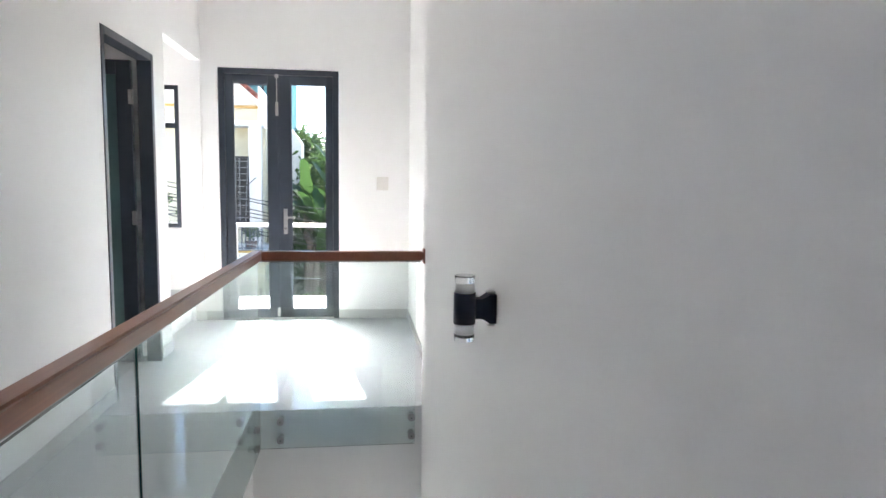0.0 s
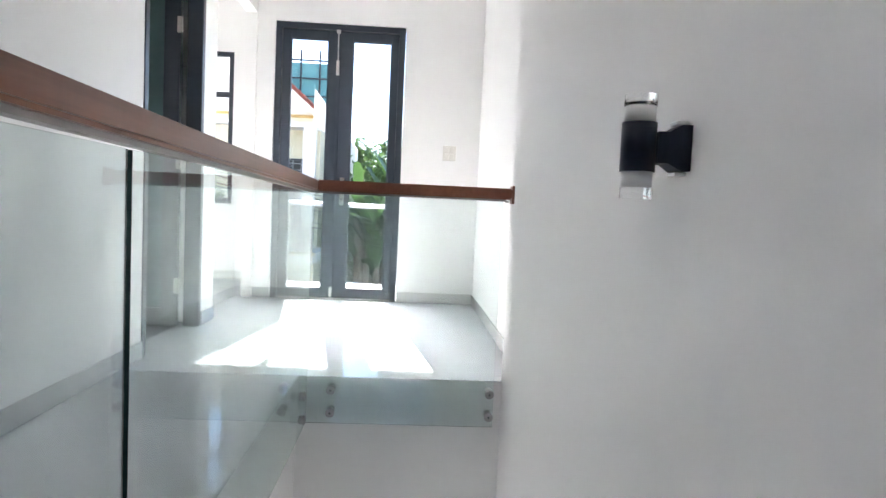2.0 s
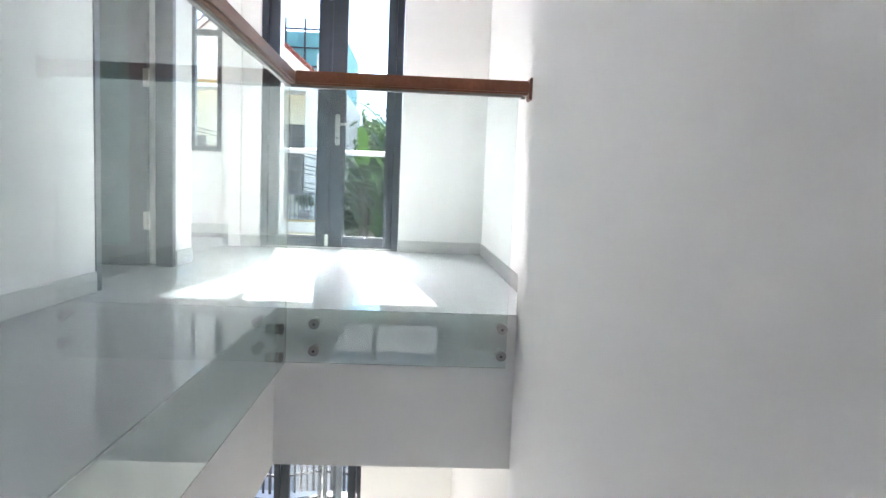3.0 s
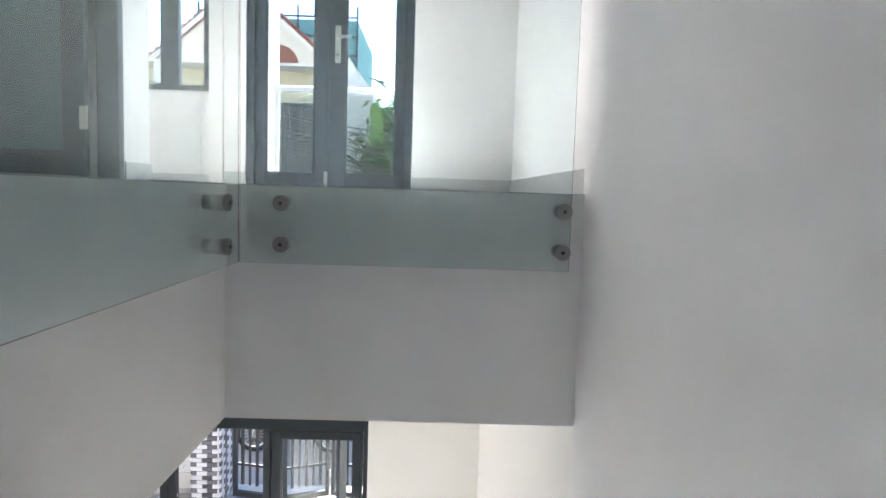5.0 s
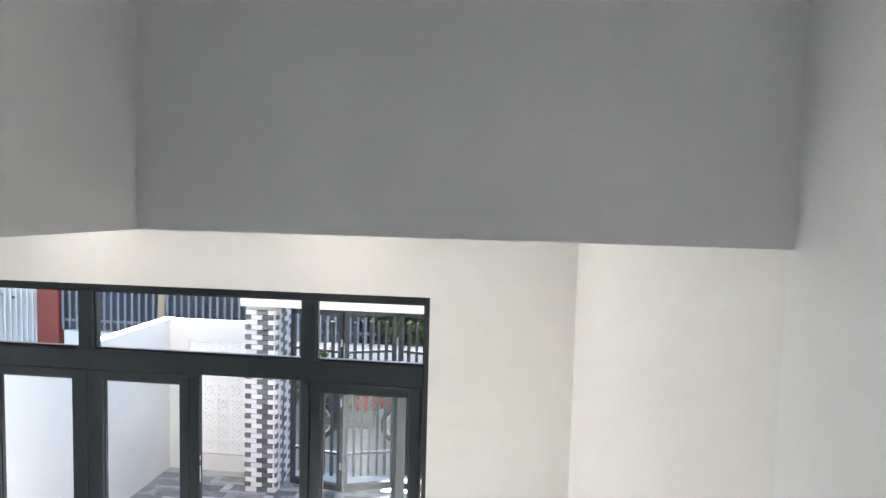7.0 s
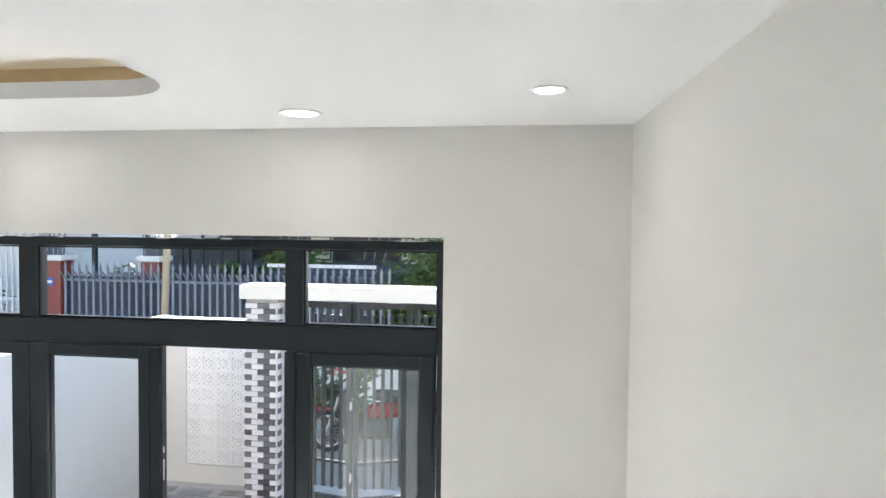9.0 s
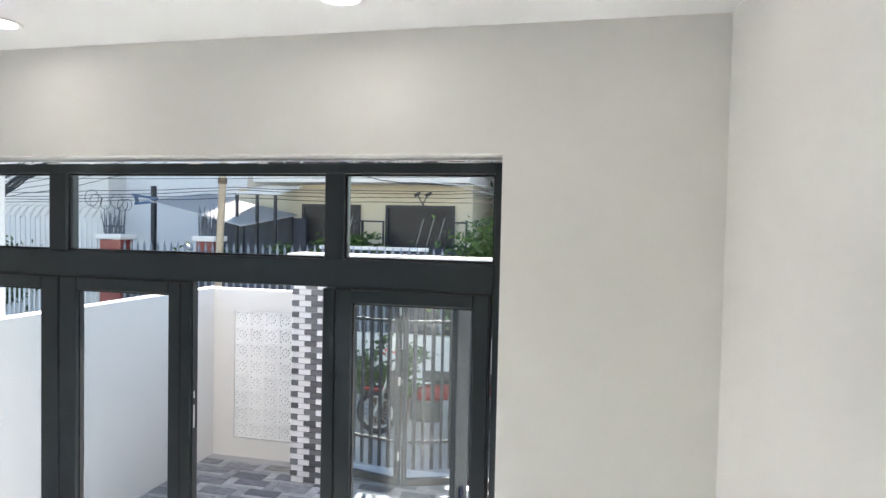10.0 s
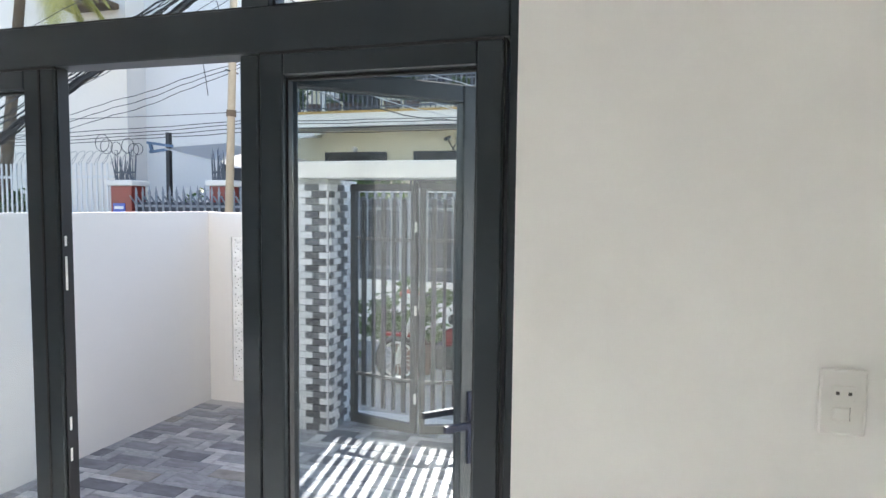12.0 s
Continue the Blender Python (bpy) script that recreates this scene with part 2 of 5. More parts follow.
M_RUBBER = mat("tyre_rubber", (0.015, 0.015, 0.016), 0.7)
M_REDPAINT = mat("red_enamel", (0.19, 0.022, 0.018), 0.25, 0, 0.1, 5, 50)
M_GREYWALL = mat("plinth_wall", (0.66, 0.65, 0.62), 0.85, 0, 0.1, 0.8, 12, 0.1)
M_SHUTTER = mat("blue_shutter", (0.085, 0.155, 0.26), 0.5, 0, 0.1, 4, 30)
M_SIGN = mat("blue_sign_plate", (0.03, 0.07, 0.35), 0.3)


def leaf_mat(name, c1, c2, rough=0.4, through=0.35):
    m = bpy.data.materials.new(name)
    m.use_nodes = True
    n, ln = m.node_tree.nodes, m.node_tree.links
    b = n["Principled BSDF"]
    b.inputs["Roughness"].default_value = rough
    ge, rp = n.new("ShaderNodeNewGeometry"), n.new("ShaderNodeValToRGB")
    rp.color_ramp.elements[0].color, rp.color_ramp.elements[1].color = (*c1, 1), (*c2, 1)
    ln.new(ge.outputs["Random Per Island"], rp.inputs[0])
    ln.new(rp.outputs[0], b.inputs["Base Color"])
    tl, mx = n.new("ShaderNodeBsdfTranslucent"), n.new("ShaderNodeMixShader")
    ln.new(rp.outputs[0], tl.inputs["Color"])
    mx.inputs[0].default_value = through
    ln.new(b.outputs[0], mx.inputs[1])
    ln.new(tl.outputs[0], mx.inputs[2])
    ln.new(mx.outputs[0], n["Material Output"].inputs[0])
    return m


M_SHEET = leaf_mat("translucent_awning", (0.74, 0.74, 0.73), (0.80, 0.80, 0.79), 0.5, 0.7)
M_HEDGE = leaf_mat("hedge_leaf", (0.035, 0.075, 0.018), (0.14, 0.23, 0.05))
M_GRILLE = mat("grey_grille_paint", (0.24, 0.245, 0.25), 0.5, 0.1, 0.1, 8, 60)
M_LEAF = leaf_mat("garden_leaf", (0.02, 0.05, 0.015), (0.09, 0.16, 0.04))
M_BANANA = leaf_mat("broad_leaf", (0.015, 0.05, 0.02), (0.10, 0.17, 0.035))
M_PALM = leaf_mat("palm_leaf", (0.26, 0.26, 0.06), (0.52, 0.47, 0.16))
M_YELLOWFL = leaf_mat("yellow_petal", (0.50, 0.42, 0.03), (0.70, 0.62, 0.08))
M_REDFL = leaf_mat("red_petal", (0.45, 0.03, 0.01), (0.60, 0.08, 0.03))

# ---- building helpers ----
ORIGIN = {}


def bm_new():
    return bmesh.new()


def add_box(bm, x0, x1, y0, y1, z0, z1, mi=0):
    v = [bm.verts.new((x, y, z)) for z in (z0, z1) for y in (y0, y1) for x in (x0, x1)]
    for q in ((0, 2, 3, 1), (4, 5, 7, 6), (0, 1, 5, 4), (2, 6, 7, 3), (0, 4, 6, 2), (1, 3, 7, 5)):
        bm.faces.new([v[i] for i in q]).material_index = mi
    return bm


def box(x0, x1, y0, y1, z0, z1, bevel=0.0, seg=1):
    bm = add_box(bm_new(), x0, x1, y0, y1, z0, z1)
    if bevel:
        bmesh.ops.bevel(bm, geom=bm.edges[:], offset=bevel, segments=seg, affect="EDGES", profile=0.5)
    return bm


def prism(pts, z0, z1):
    bm = bm_new()
    lo, hi = [bm.verts.new((x, y, z0)) for x, y in pts], [bm.verts.new((x, y, z1)) for x, y in pts]
    bm.faces.new(lo[::-1])
    bm.faces.new(hi)
    for i in range(len(pts)):
        j = (i + 1) % len(pts)
        bm.faces.new((lo[i], lo[j], hi[j], hi[i]))
    return bm


def cyl(p, q, r, seg=20, r2=None, caps=True, bm=None):
    """A round bar from p to q."""
    bm = bm or bm_new()
    p, q = Vector(p), Vector(q)
    d = q - p
    m = Matrix.Translation((p + q) / 2) @ d.to_track_quat("Z", "Y").to_matrix().to_4x4()
    bmesh.ops.create_cone(bm, cap_ends=caps, segments=seg, radius1=r, radius2=r if r2 is None else r2, depth=d.length, matrix=m)
    return bm


def thing(name, loc, label, category, group="", kind="", rot=None):
    ob = new(name)
    ob.location = loc
    if rot:
        ob.rotation_euler = [radians(a) for a in rot]
        ORIGIN[ob.name] = Vector((0, 0, 0))
    else:
        ORIGIN[ob.name] = Vector(loc)
    ob.empty_display_size = 0.1
    return tagged(ob, label, category, group, kind)


def to_mesh(name, bm, material, smooth=False):
    me = bpy.data.meshes.new(name)
    bmesh.ops.recalc_face_normals(bm, faces=bm.faces[:])
    if smooth:
        for f in bm.faces:
            f.smooth = len(f.verts) == 4 or len(bm.faces) > 60
    bm.to_mesh(me)
    bm.free()
    for k in material if isinstance(material, (list, tuple)) else (material,):
        me.materials.append(k)
    return me


def part(name, bm, material, parent, label="", smooth=False):
    """One mesh under a thing or a part; coordinates are the world's unless the thing is turned."""
    off = ORIGIN[parent.name]
    bmesh.ops.translate(bm, verts=bm.verts[:], vec=-off)
    ob = new(name, to_mesh(name, bm, material, smooth))
    ob.parent = parent
    ORIGIN[ob.name] = off
    return tagged(ob, label)


def piece(name, mesh, parent, loc, rot=(0, 0, 0), scale=(1, 1, 1)):
    ob = new(name, mesh)
    ob.parent = parent
    ob.location = Vector(loc) - ORIGIN[parent.name]
    ob.rotation_euler = [radians(a) for a in rot]
    ob.scale = scale
    return ob


def solid(name, bm, material, label, category="", group="", kind="", smooth=False):
    """A top-level mesh."""
    return tagged(new(name, to_mesh(name, bm, material, smooth)), label, category, group, kind)


def structure(name, bm, material, label, category=""):
    ob = solid(name, bm, material, label, category or name.split("_")[0], "", "structure")
    ORIGIN[ob.name] = Vector((0, 0, 0))
    return ob


def opening_wall(axis, a0, a1, z0, z1, c0, c1, holes):
    """A wall from a0 to a1 along axis, c0 to c1 thick, with holes (a, b, low, high) through it."""
    bm = bm_new()
    cuts = sorted({a0, a1, *(h[0] for h in holes), *(h[1] for h in holes)})
    for s, e in zip(cuts, cuts[1:]):
        mid, lows = (s + e) / 2, z0
        spans = sorted((h[2], h[3]) for h in holes if h[0] <= mid <= h[1])
        for lo, hi in spans + [(z1, z1)]:
            if lo > lows + 1e-6:
                if axis == "x":
                    add_box(bm, s, e, c0, c1, lows, lo)
                else:
                    add_box(bm, c0, c1, s, e, lows, lo)
            lows = max(lows, hi)
    bmesh.ops.remove_doubles(bm, verts=bm.verts[:], dist=1e-5)
    inner = [f for f in bm.faces if any(g is not f and (f.calc_center_median() - g.calc_center_median()).length < 1e-5 for e2 in f.edges for g in e2.link_faces)]
    bmesh.ops.delete(bm, geom=inner, context="FACES")
    return bm

# ---- the house: structure ----
UP_C, LOW_C, GROUND_IN, YARD, STREET = 3.5, -0.712, -3.85, -4.0, -4.15
VOID_X, VOID_Y, BACK = 0.767, -2.82, -8.6
LEFT_X = -0.17
# added rear opening that lights the void from behind and below
BW = (-0.05, 1.8, -2.7, -1.25)

# upper floor slab, in two sheets round the stair void
structure("floor_upper_front", box(-2.8, 2.0, VOID_Y + 0.003, 0.12, -0.3, 0.0), M_FLOOR, "pale polished tile floor of the upper hall", "floor")
structure("floor_upper_gallery", box(-2.8, VOID_X - 0.003, BACK, VOID_Y + 0.003, -0.3, 0.0), M_FLOOR, "pale polished tile floor of the upper gallery", "floor")
structure("floor_upper_back", box(VOID_X - 0.003, 2.1, BACK, -6.453, -0.3, 0.0), M_FLOOR, "pale polished tile floor behind the void", "floor")
structure("floor_upper_room", box(-2.8, -0.27, 0.12, 1.4, -0.3, 0.0), M_FLOOR, "pale polished tile floor of the front room", "floor")
# fascias of the void
structure("fascia_end", box(VOID_X - 0.1, 1.9, VOID_Y, VOID_Y + 0.1, -0.74, -0.004), M_WALL, "white plastered edge beam across the void", "beam")
structure("fascia_side", box(VOID_X - 0.1, VOID_X, -6.45, VOID_Y, -0.74, -0.004), M_WALL, "white plastered edge beam along the gallery", "beam")
structure("fascia_back", box(VOID_X, 1.95, -6.55, -6.45, -0.74, -0.004), M_WALL, "white plastered edge beam behind the void", "beam")

# right-hand walls
structure("wall_stair", prism([(1.955, BACK), (1.955, -6.9), (1.915, -4.87), (1.876, VOID_Y + 0.02), (2.2, VOID_Y + 0.02), (2.2, BACK)], GROUND_IN, UP_C), M_WALL, "white painted plaster wall beside the stair void", "wall")
structure("wall_upper_side", box(1.99, 2.2, VOID_Y + 0.02, 0.0, -0.3, UP_C), M_WALL, "white painted plaster wall of the upper hall", "wall")
structure("wall_lower_side", prism([(1.876, VOID_Y + 0.02), (1.767, -0.605), (2.2, -0.605), (2.2, VOID_Y + 0.02)], GROUND_IN, -0.3), M_WALL_LOW, "cream white painted wall of the lower room", "wall")

# upper front wall with the balcony door, left wall with room door and wide opening
structure("wall_upper_front", opening_wall("x", -0.27, 2.2, 0.0, UP_C, 0.0, 0.14, [(-0.004, 1.236, 0.0, 2.654)]), M_WALL, "white wall round the balcony door", "wall")
structure("wall_upper_left", opening_wall("y", BACK, 0.0, 0.0, UP_C, LEFT_X - 0.1, LEFT_X, [(-2.555, -1.53, 0.0, 2.47), (-1.24, -0.03, 0.0, 2.705)]), M_WALL, "white gallery wall with a room door", "wall")
structure("wall_room_divide", box(-2.8, LEFT_X - 0.1, -1.4, -1.28, 0.0, UP_C), M_WALL, "white dividing wall between the side rooms", "wall")
structure("wall_room_front", opening_wall("x", -2.8, -0.13, 0.0, UP_C, 1.40, 1.54, [(-2.35, -0.77, 0.89, 2.65)]), M_WALL, "white front room wall round a window", "wall")
structure("wall_room_pier", box(-0.27, -0.13, 0.14, 1.40, 0.0, UP_C), M_WALL, "white pier wall between room and balcony", "wall")
structure("wall_room_left", box(-2.94, -2.8, BACK, 1.54, -0.35, UP_C), M_WALL, "white outer wall of the house", "wall")
structure("wall_low_left", box(-2.94, -2.8, BACK, 0.88, STREET, -0.35), M_WALL, "white outer wall of the lower room and porch", "wall")
structure("wall_back", opening_wall("x", -2.94, 2.2, GROUND_IN, UP_C, BACK - 0.15, BACK, [(BW[0], BW[1], BW[2], BW[3])]), M_WALL, "white rear wall of the house round an added window", "wall")
# unseen roof opening, added to let more daylight into the hall
SK = (-1.5, 0.7, -6.65, -5.75)
bm = bm_new()
for b in ((-2.94, 2.2, BACK - 0.15, SK[2]), (-2.94, 2.2, SK[3], 1.54), (-2.94, SK[0], SK[2], SK[3]), (SK[1], 2.2, SK[2], SK[3])):
    add_box(bm, *b, UP_C, UP_C + 0.15)
structure("ceiling_upper", bm, M_CEIL, "white upper ceiling with an added roof light opening", "ceiling")

# lower front wall
structure("wall_lower_front", opening_wall("x", -2.8, 2.2, GROUND_IN, -0.3, -0.605, -0.36, [(-1.745, 1.012, GROUND_IN, -1.172)]), M_WALL_LOW, "cream white wall round the glazed entrance", "wall")
structure("floor_lower", box(-2.94, 2.2, BACK - 0.15, -0.36, GROUND_IN - 0.25, GROUND_IN), M_FLOOR, "pale polished tile floor of the lower room", "floor")


def rounded_rect(x0, x1, y0, y1, r, seg=10):
    pts = []
    for cx, cy, a in ((x1 - r, y1 - r, 0), (x0 + r, y1 - r, 90), (x0 + r, y0 + r, 180), (x1 - r, y0 + r, 270)):
        pts += [(cx + r * math.cos(radians(a + 90 * k / seg)), cy + r * math.sin(radians(a + 90 * k / seg))) for k in range(seg + 1)]
    return pts


def tray_ceiling():
    """The lower ceiling sheet with a rounded tray cut up into it, in one mesh."""
    bm = bm_new()
    rim = rounded_rect(-1.95, 0.30, -2.55, -1.285, 0.28)
    low = [bm.verts.new((x, y, LOW_C)) for x, y in rim]
    out = [bm.verts.new(p + (LOW_C,)) for p in ((1.95, -0.605), (-2.8, -0.605), (-2.8, VOID_Y + 0.1), (1.95, VOID_Y + 0.1))]
    k = len(low) // 4
    for c in range(4):
        seg = low[c * k:(c + 1) * k]
        for a, b in zip(seg, seg[1:]):
            bm.faces.new((out[c], a, b))
        bm.faces.new((out[c], seg[-1], low[((c + 1) * k) % len(low)], out[(c + 1) % 4]))

    def ring(pts, z):
        return [bm.verts.new((x, y, z)) for x, y in pts]

    cove = rounded_rect(-2.07, 0.42, -2.66, -1.165, 0.36)
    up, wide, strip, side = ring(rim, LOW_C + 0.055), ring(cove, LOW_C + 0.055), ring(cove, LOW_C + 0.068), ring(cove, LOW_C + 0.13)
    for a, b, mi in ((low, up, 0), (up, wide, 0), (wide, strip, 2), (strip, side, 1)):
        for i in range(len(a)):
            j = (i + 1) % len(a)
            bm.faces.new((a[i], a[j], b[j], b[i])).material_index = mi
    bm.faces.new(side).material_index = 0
    return bm


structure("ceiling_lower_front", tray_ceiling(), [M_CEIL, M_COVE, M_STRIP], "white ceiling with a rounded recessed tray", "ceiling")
structure("ceiling_lower_back", box(-2.8, VOID_X - 0.1, BACK, VOID_Y + 0.1, LOW_C, LOW_C + 0.02), M_CEIL, "white ceiling under the gallery", "ceiling")

# skirtings
for nm, b in {
    "baseboard_front_right": (1.236, 1.978, -0.012, -0.002, 0.002, 0.1),
    "baseboard_front_left": (LEFT_X, -0.004, -0.012, -0.002, 0.002, 0.1),
    "baseboard_side": (1.978, 1.988, VOID_Y + 0.12, -0.002, 0.002, 0.1),
    "baseboard_left_near": (LEFT_X + 0.002, LEFT_X + 0.012, BACK, -2.558, 0.002, 0.1),
    "baseboard_left_pier": (LEFT_X + 0.002, LEFT_X + 0.012, -1.527, -1.238, 0.002, 0.1),
    "baseboard_room": (-2.79, -0.28, 1.386, 1.397, 0.002, 0.1),
}.items():
    structure(nm, box(*b, bevel=0.002), M_SKIRT, "grey tile skirting along the wall", "skirting")

# balcony
structure("balcony_floor", box(-0.13, 2.4, 0.14, 1.55, -0.35, -0.02), M_BALC, "balcony slab with a grey tiled top", "balcony")
structure("balcony_under_room", box(-2.94, -0.13, 1.4, 1.55, -0.35, 0.0), M_OUTWALL, "white slab edge under the front room", "balcony")
structure("wall_balcony_side", box(2.26, 2.4, 0.14, 1.55, -0.02, UP_C), M_OUTWALL, "white side wall of the balcony", "wall")

# ---- upper hall: doors and windows ----


def leaf_frame(x0, x1, z0, z1, y0, y1, st, top, bot, bevel=0.004):
    bm = bm_new()
    add_box(bm, x0, x0 + st[0], y0, y1, z0, z1)
    add_box(bm, x1 - st[1], x1, y0, y1, z0, z1)
    add_box(bm, x0 + st[0], x1 - st[1], y0 + 0.001, y1 - 0.001, z1 - top, z1)
    add_box(bm, x0 + st[0], x1 - st[1], y0 + 0.001, y1 - 0.001, z0, z0 + bot)
    bmesh.ops.bevel(bm, geom=bm.edges[:], offset=bevel, segments=1, affect="EDGES")
    return bm


def pane(name, x0, x1, y, z0, z1, parent, thick=0.008, material=None):
    p = part(name, box(x0, x1, y, y + thick, z0, z1), material or M_PANE, parent, "clear glass pane")
    p.visible_shadow = False
    return p


def beads(x0, x1, z0, z1, y0, y1, w=0.012):
    bm = bm_new()
    add_box(bm, x0, x0 + w, y0, y1, z0, z1)
    add_box(bm, x1 - w, x1, y0, y1, z0, z1)
    add_box(bm, x0 + w, x1 - w, y0, y1, z0, z0 + w)
    add_box(bm, x0 + w, x1 - w, y0, y1, z1 - w, z1)
    return bm


bd = thing("door_1", (0.616, 0.05, 0.0), "closed blue-black aluminium double balcony door with tall clear panes", "door", "", "structure")
bm = bm_new()
add_box(bm, 0.0, 0.058, 0.008, 0.10, 0.0, 2.65)
add_box(bm, 1.174, 1.232, 0.008, 0.10, 0.0, 2.65)
add_box(bm, 0.058, 1.174, 0.008, 0.10, 2.595, 2.65)
bmesh.ops.bevel(bm, geom=bm.edges[:], offset=0.003, segments=1, affect="EDGES")
part("door_frame", bm, M_ALU_UP, bd)
part("threshold", box(0.058, 1.174, 0.0, 0.12, 0.0, 0.012, 0.003), M_STEEL, bd, "pale metal threshold strip")
for x0, x1, st in ((0.062, 0.598, (0.078, 0.098)), (0.602, 1.170, (0.128, 0.066))):
    lf = part("door_leaf", leaf_frame(x0, x1, 0.014, 2.59, 0.028, 0.078, st, 0.085, 0.088), M_ALU_UP, bd)
    pane("pane", x0 + st[0], x1 - st[1], 0.052, 0.10, 2.506, lf, material=M_PANE_UP)
    part("glazing_bead", beads(x0 + st[0], x1 - st[1], 0.102, 2.505, 0.034, 0.050), M_ALU_UP, lf)
for b in ((0.052, 0.076, 0.012, 2.60), (1.156, 1.180, 0.012, 2.60)):
    part("door_stop", box(b[0], b[1], 0.079, 0.096, b[2], b[3], 0.002), M_ALU_UP, bd)
part("door_stop", box(0.076, 1.156, 0.079, 0.096, 2.575, 2.60, 0.002), M_ALU_UP, bd)
part("meeting_strip", box(0.586, 0.614, 0.020, 0.028, 0.03, 2.58, 0.003), M_ALU_UP, bd)
hd = part("handle_plate", box(0.648, 0.690, 0.014, 0.028, 0.925, 1.195, 0.004), M_STEEL, bd, "brushed steel lever handle with a keyhole")
bm = cyl((0.669, 0.016, 1.105), (0.669, -0.035, 1.105), 0.010, 14)
add_box(bm, 0.662, 0.775, -0.047, -0.031, 1.095, 1.115)
part("lever", bm, M_STEEL, hd)
part("key_cylinder", cyl((0.669, 0.016, 0.985), (0.669, 0.004, 0.985), 0.013, 16), M_STEEL_D, hd)
for z0, z1, rod in ((2.17, 2.31, 2.585), (0.03, 0.125, 0.015)):
    bolt = part("flush_bolt", box(0.578, 0.606, 0.000, 0.020, z0, z1, 0.004), M_STEEL, bd, "satin steel surface bolt")
    part("bolt_rod", cyl((0.592, 0.010, min(z1, rod) if rod > z1 else z0), (0.592, 0.010, rod), 0.005, 10), M_STEEL, bolt)
part("keeper", box(0.572, 0.612, 0.002, 0.020, 2.565, 2.60, 0.004), M_STEEL, bd)

# room door, standing open into the side room
rd = thing("door_2", (LEFT_X, -2.04, 0.0), "open blue-black side room door with a teal frosted panel", "door", "", "structure")
bm = bm_new()
add_box(bm, LEFT_X - 0.104, LEFT_X + 0.006, -2.552, -2.50, 0.0, 2.465)
add_box(bm, LEFT_X - 0.104, LEFT_X + 0.006, -1.585, -1.533, 0.0, 2.465)
add_box(bm, LEFT_X - 0.104, LEFT_X + 0.006, -2.50, -1.585, 2.41, 2.465)
bmesh.ops.bevel(bm, geom=bm.edges[:], offset=0.003, segments=1, affect="EDGES")
part("door_frame", bm, M_ALU_UP, rd)
LX0, LX1, LY0, LY1 = -1.18, -0.30, -1.645, -1.60
bm = bm_new()
add_box(bm, LX1 - 0.11, LX1, LY0, LY1, 0.012, 2.40)
add_box(bm, LX0, LX0 + 0.11, LY0, LY1, 0.012, 2.40)
add_box(bm, LX0 + 0.11, LX1 - 0.11, LY0 + 0.001, LY1 - 0.001, 2.29, 2.40)
add_box(bm, LX0 + 0.11, LX1 - 0.11, LY0 + 0.001, LY1 - 0.001, 0.012, 0.14)
bmesh.ops.bevel(bm, geom=bm.edges[:], offset=0.003, segments=1, affect="EDGES")
rl = part("door_leaf", bm, M_ALU_UP, rd)
part("panel", box(LX0 + 0.11, LX1 - 0.11, LY0 + 0.014, LY1 - 0.014, 0.14, 2.29), M_TEAL, rl, "teal frosted glass panel")
for z in (0.30, 1.18, 2.12):
    bm = box(LX1 - 0.02, LX1 + 0.006, LY0 - 0.012, LY0, z - 0.055, z + 0.055, 0.002)
    cyl((LX1 + 0.012, LY0 - 0.008, z - 0.055), (LX1 + 0.012, LY0 - 0.008, z + 0.055), 0.009, 12, bm=bm)
    part("hinge", bm, M_STEEL, rd, "bright steel butt hinge")

# front room window
wd = thing("window_1", (-1.56, 1.46, 0.89), "blue-black aluminium window with a top light bar", "window", "", "structure")
bm = bm_new()
for x0, x1 in ((-2.35, -2.29), (-1.60, -1.54), (-1.235, -1.06), (-0.825, -0.77)):
    add_box(bm, x0, x1, 1.41, 1.48, 0.89, 2.65)
for z0, z1 in ((0.89, 0.945), (2.13, 2.19), (2.60, 2.65)):
    for x0, x1 in ((-2.29, -1.60), (-1.54, -1.235), (-1.06, -0.825)):
        add_box(bm, x0, x1, 1.411, 1.479, z0, z1)
bmesh.ops.bevel(bm, geom=bm.edges[:], offset=0.003, segments=1, affect="EDGES")
part("window_frame", bm, M_ALU_UP, wd)
for x0, x1 in ((-2.29, -1.60), (-1.54, -1.235), (-1.06, -0.825)):
    for z0, z1 in ((0.945, 2.13), (2.19, 2.60)):
        pane("pane", x0, x1, 1.44, z0, z1, wd)
part("window_sill", box(-2.40, -0.74, 1.395, 1.545, 0.872, 0.888, 0.003), M_OUTWALL, wd)

# roof light over the gallery: unseen, added to brighten the upper hall
rl2 = thing("added_roof_light", (-0.4, -6.3, UP_C + 0.15), "glazed roof light over the gallery, unseen, added to brighten the hall", "skylight", "", "structure")
bm = bm_new()
for b in ((SK[0] - 0.1, SK[1] + 0.1, SK[2] - 0.1, SK[2]), (SK[0] - 0.1, SK[1] + 0.1, SK[3], SK[3] + 0.1), (SK[0] - 0.1, SK[0], SK[2], SK[3]), (SK[1], SK[1] + 0.1, SK[2], SK[3])):
    add_box(bm, *b, UP_C + 0.15, UP_C + 0.75)
part("shaft", bm, M_CEIL, rl2, "white shaft of the added roof light")
bm = bm_new()
for b in ((SK[0], SK[1], SK[2], SK[2] + 0.04), (SK[0], SK[1], SK[3] - 0.04, SK[3])):
    add_box(bm, *b, UP_C + 0.75, UP_C + 0.79)
part("window_frame", bm, M_ALU_UP, rl2)
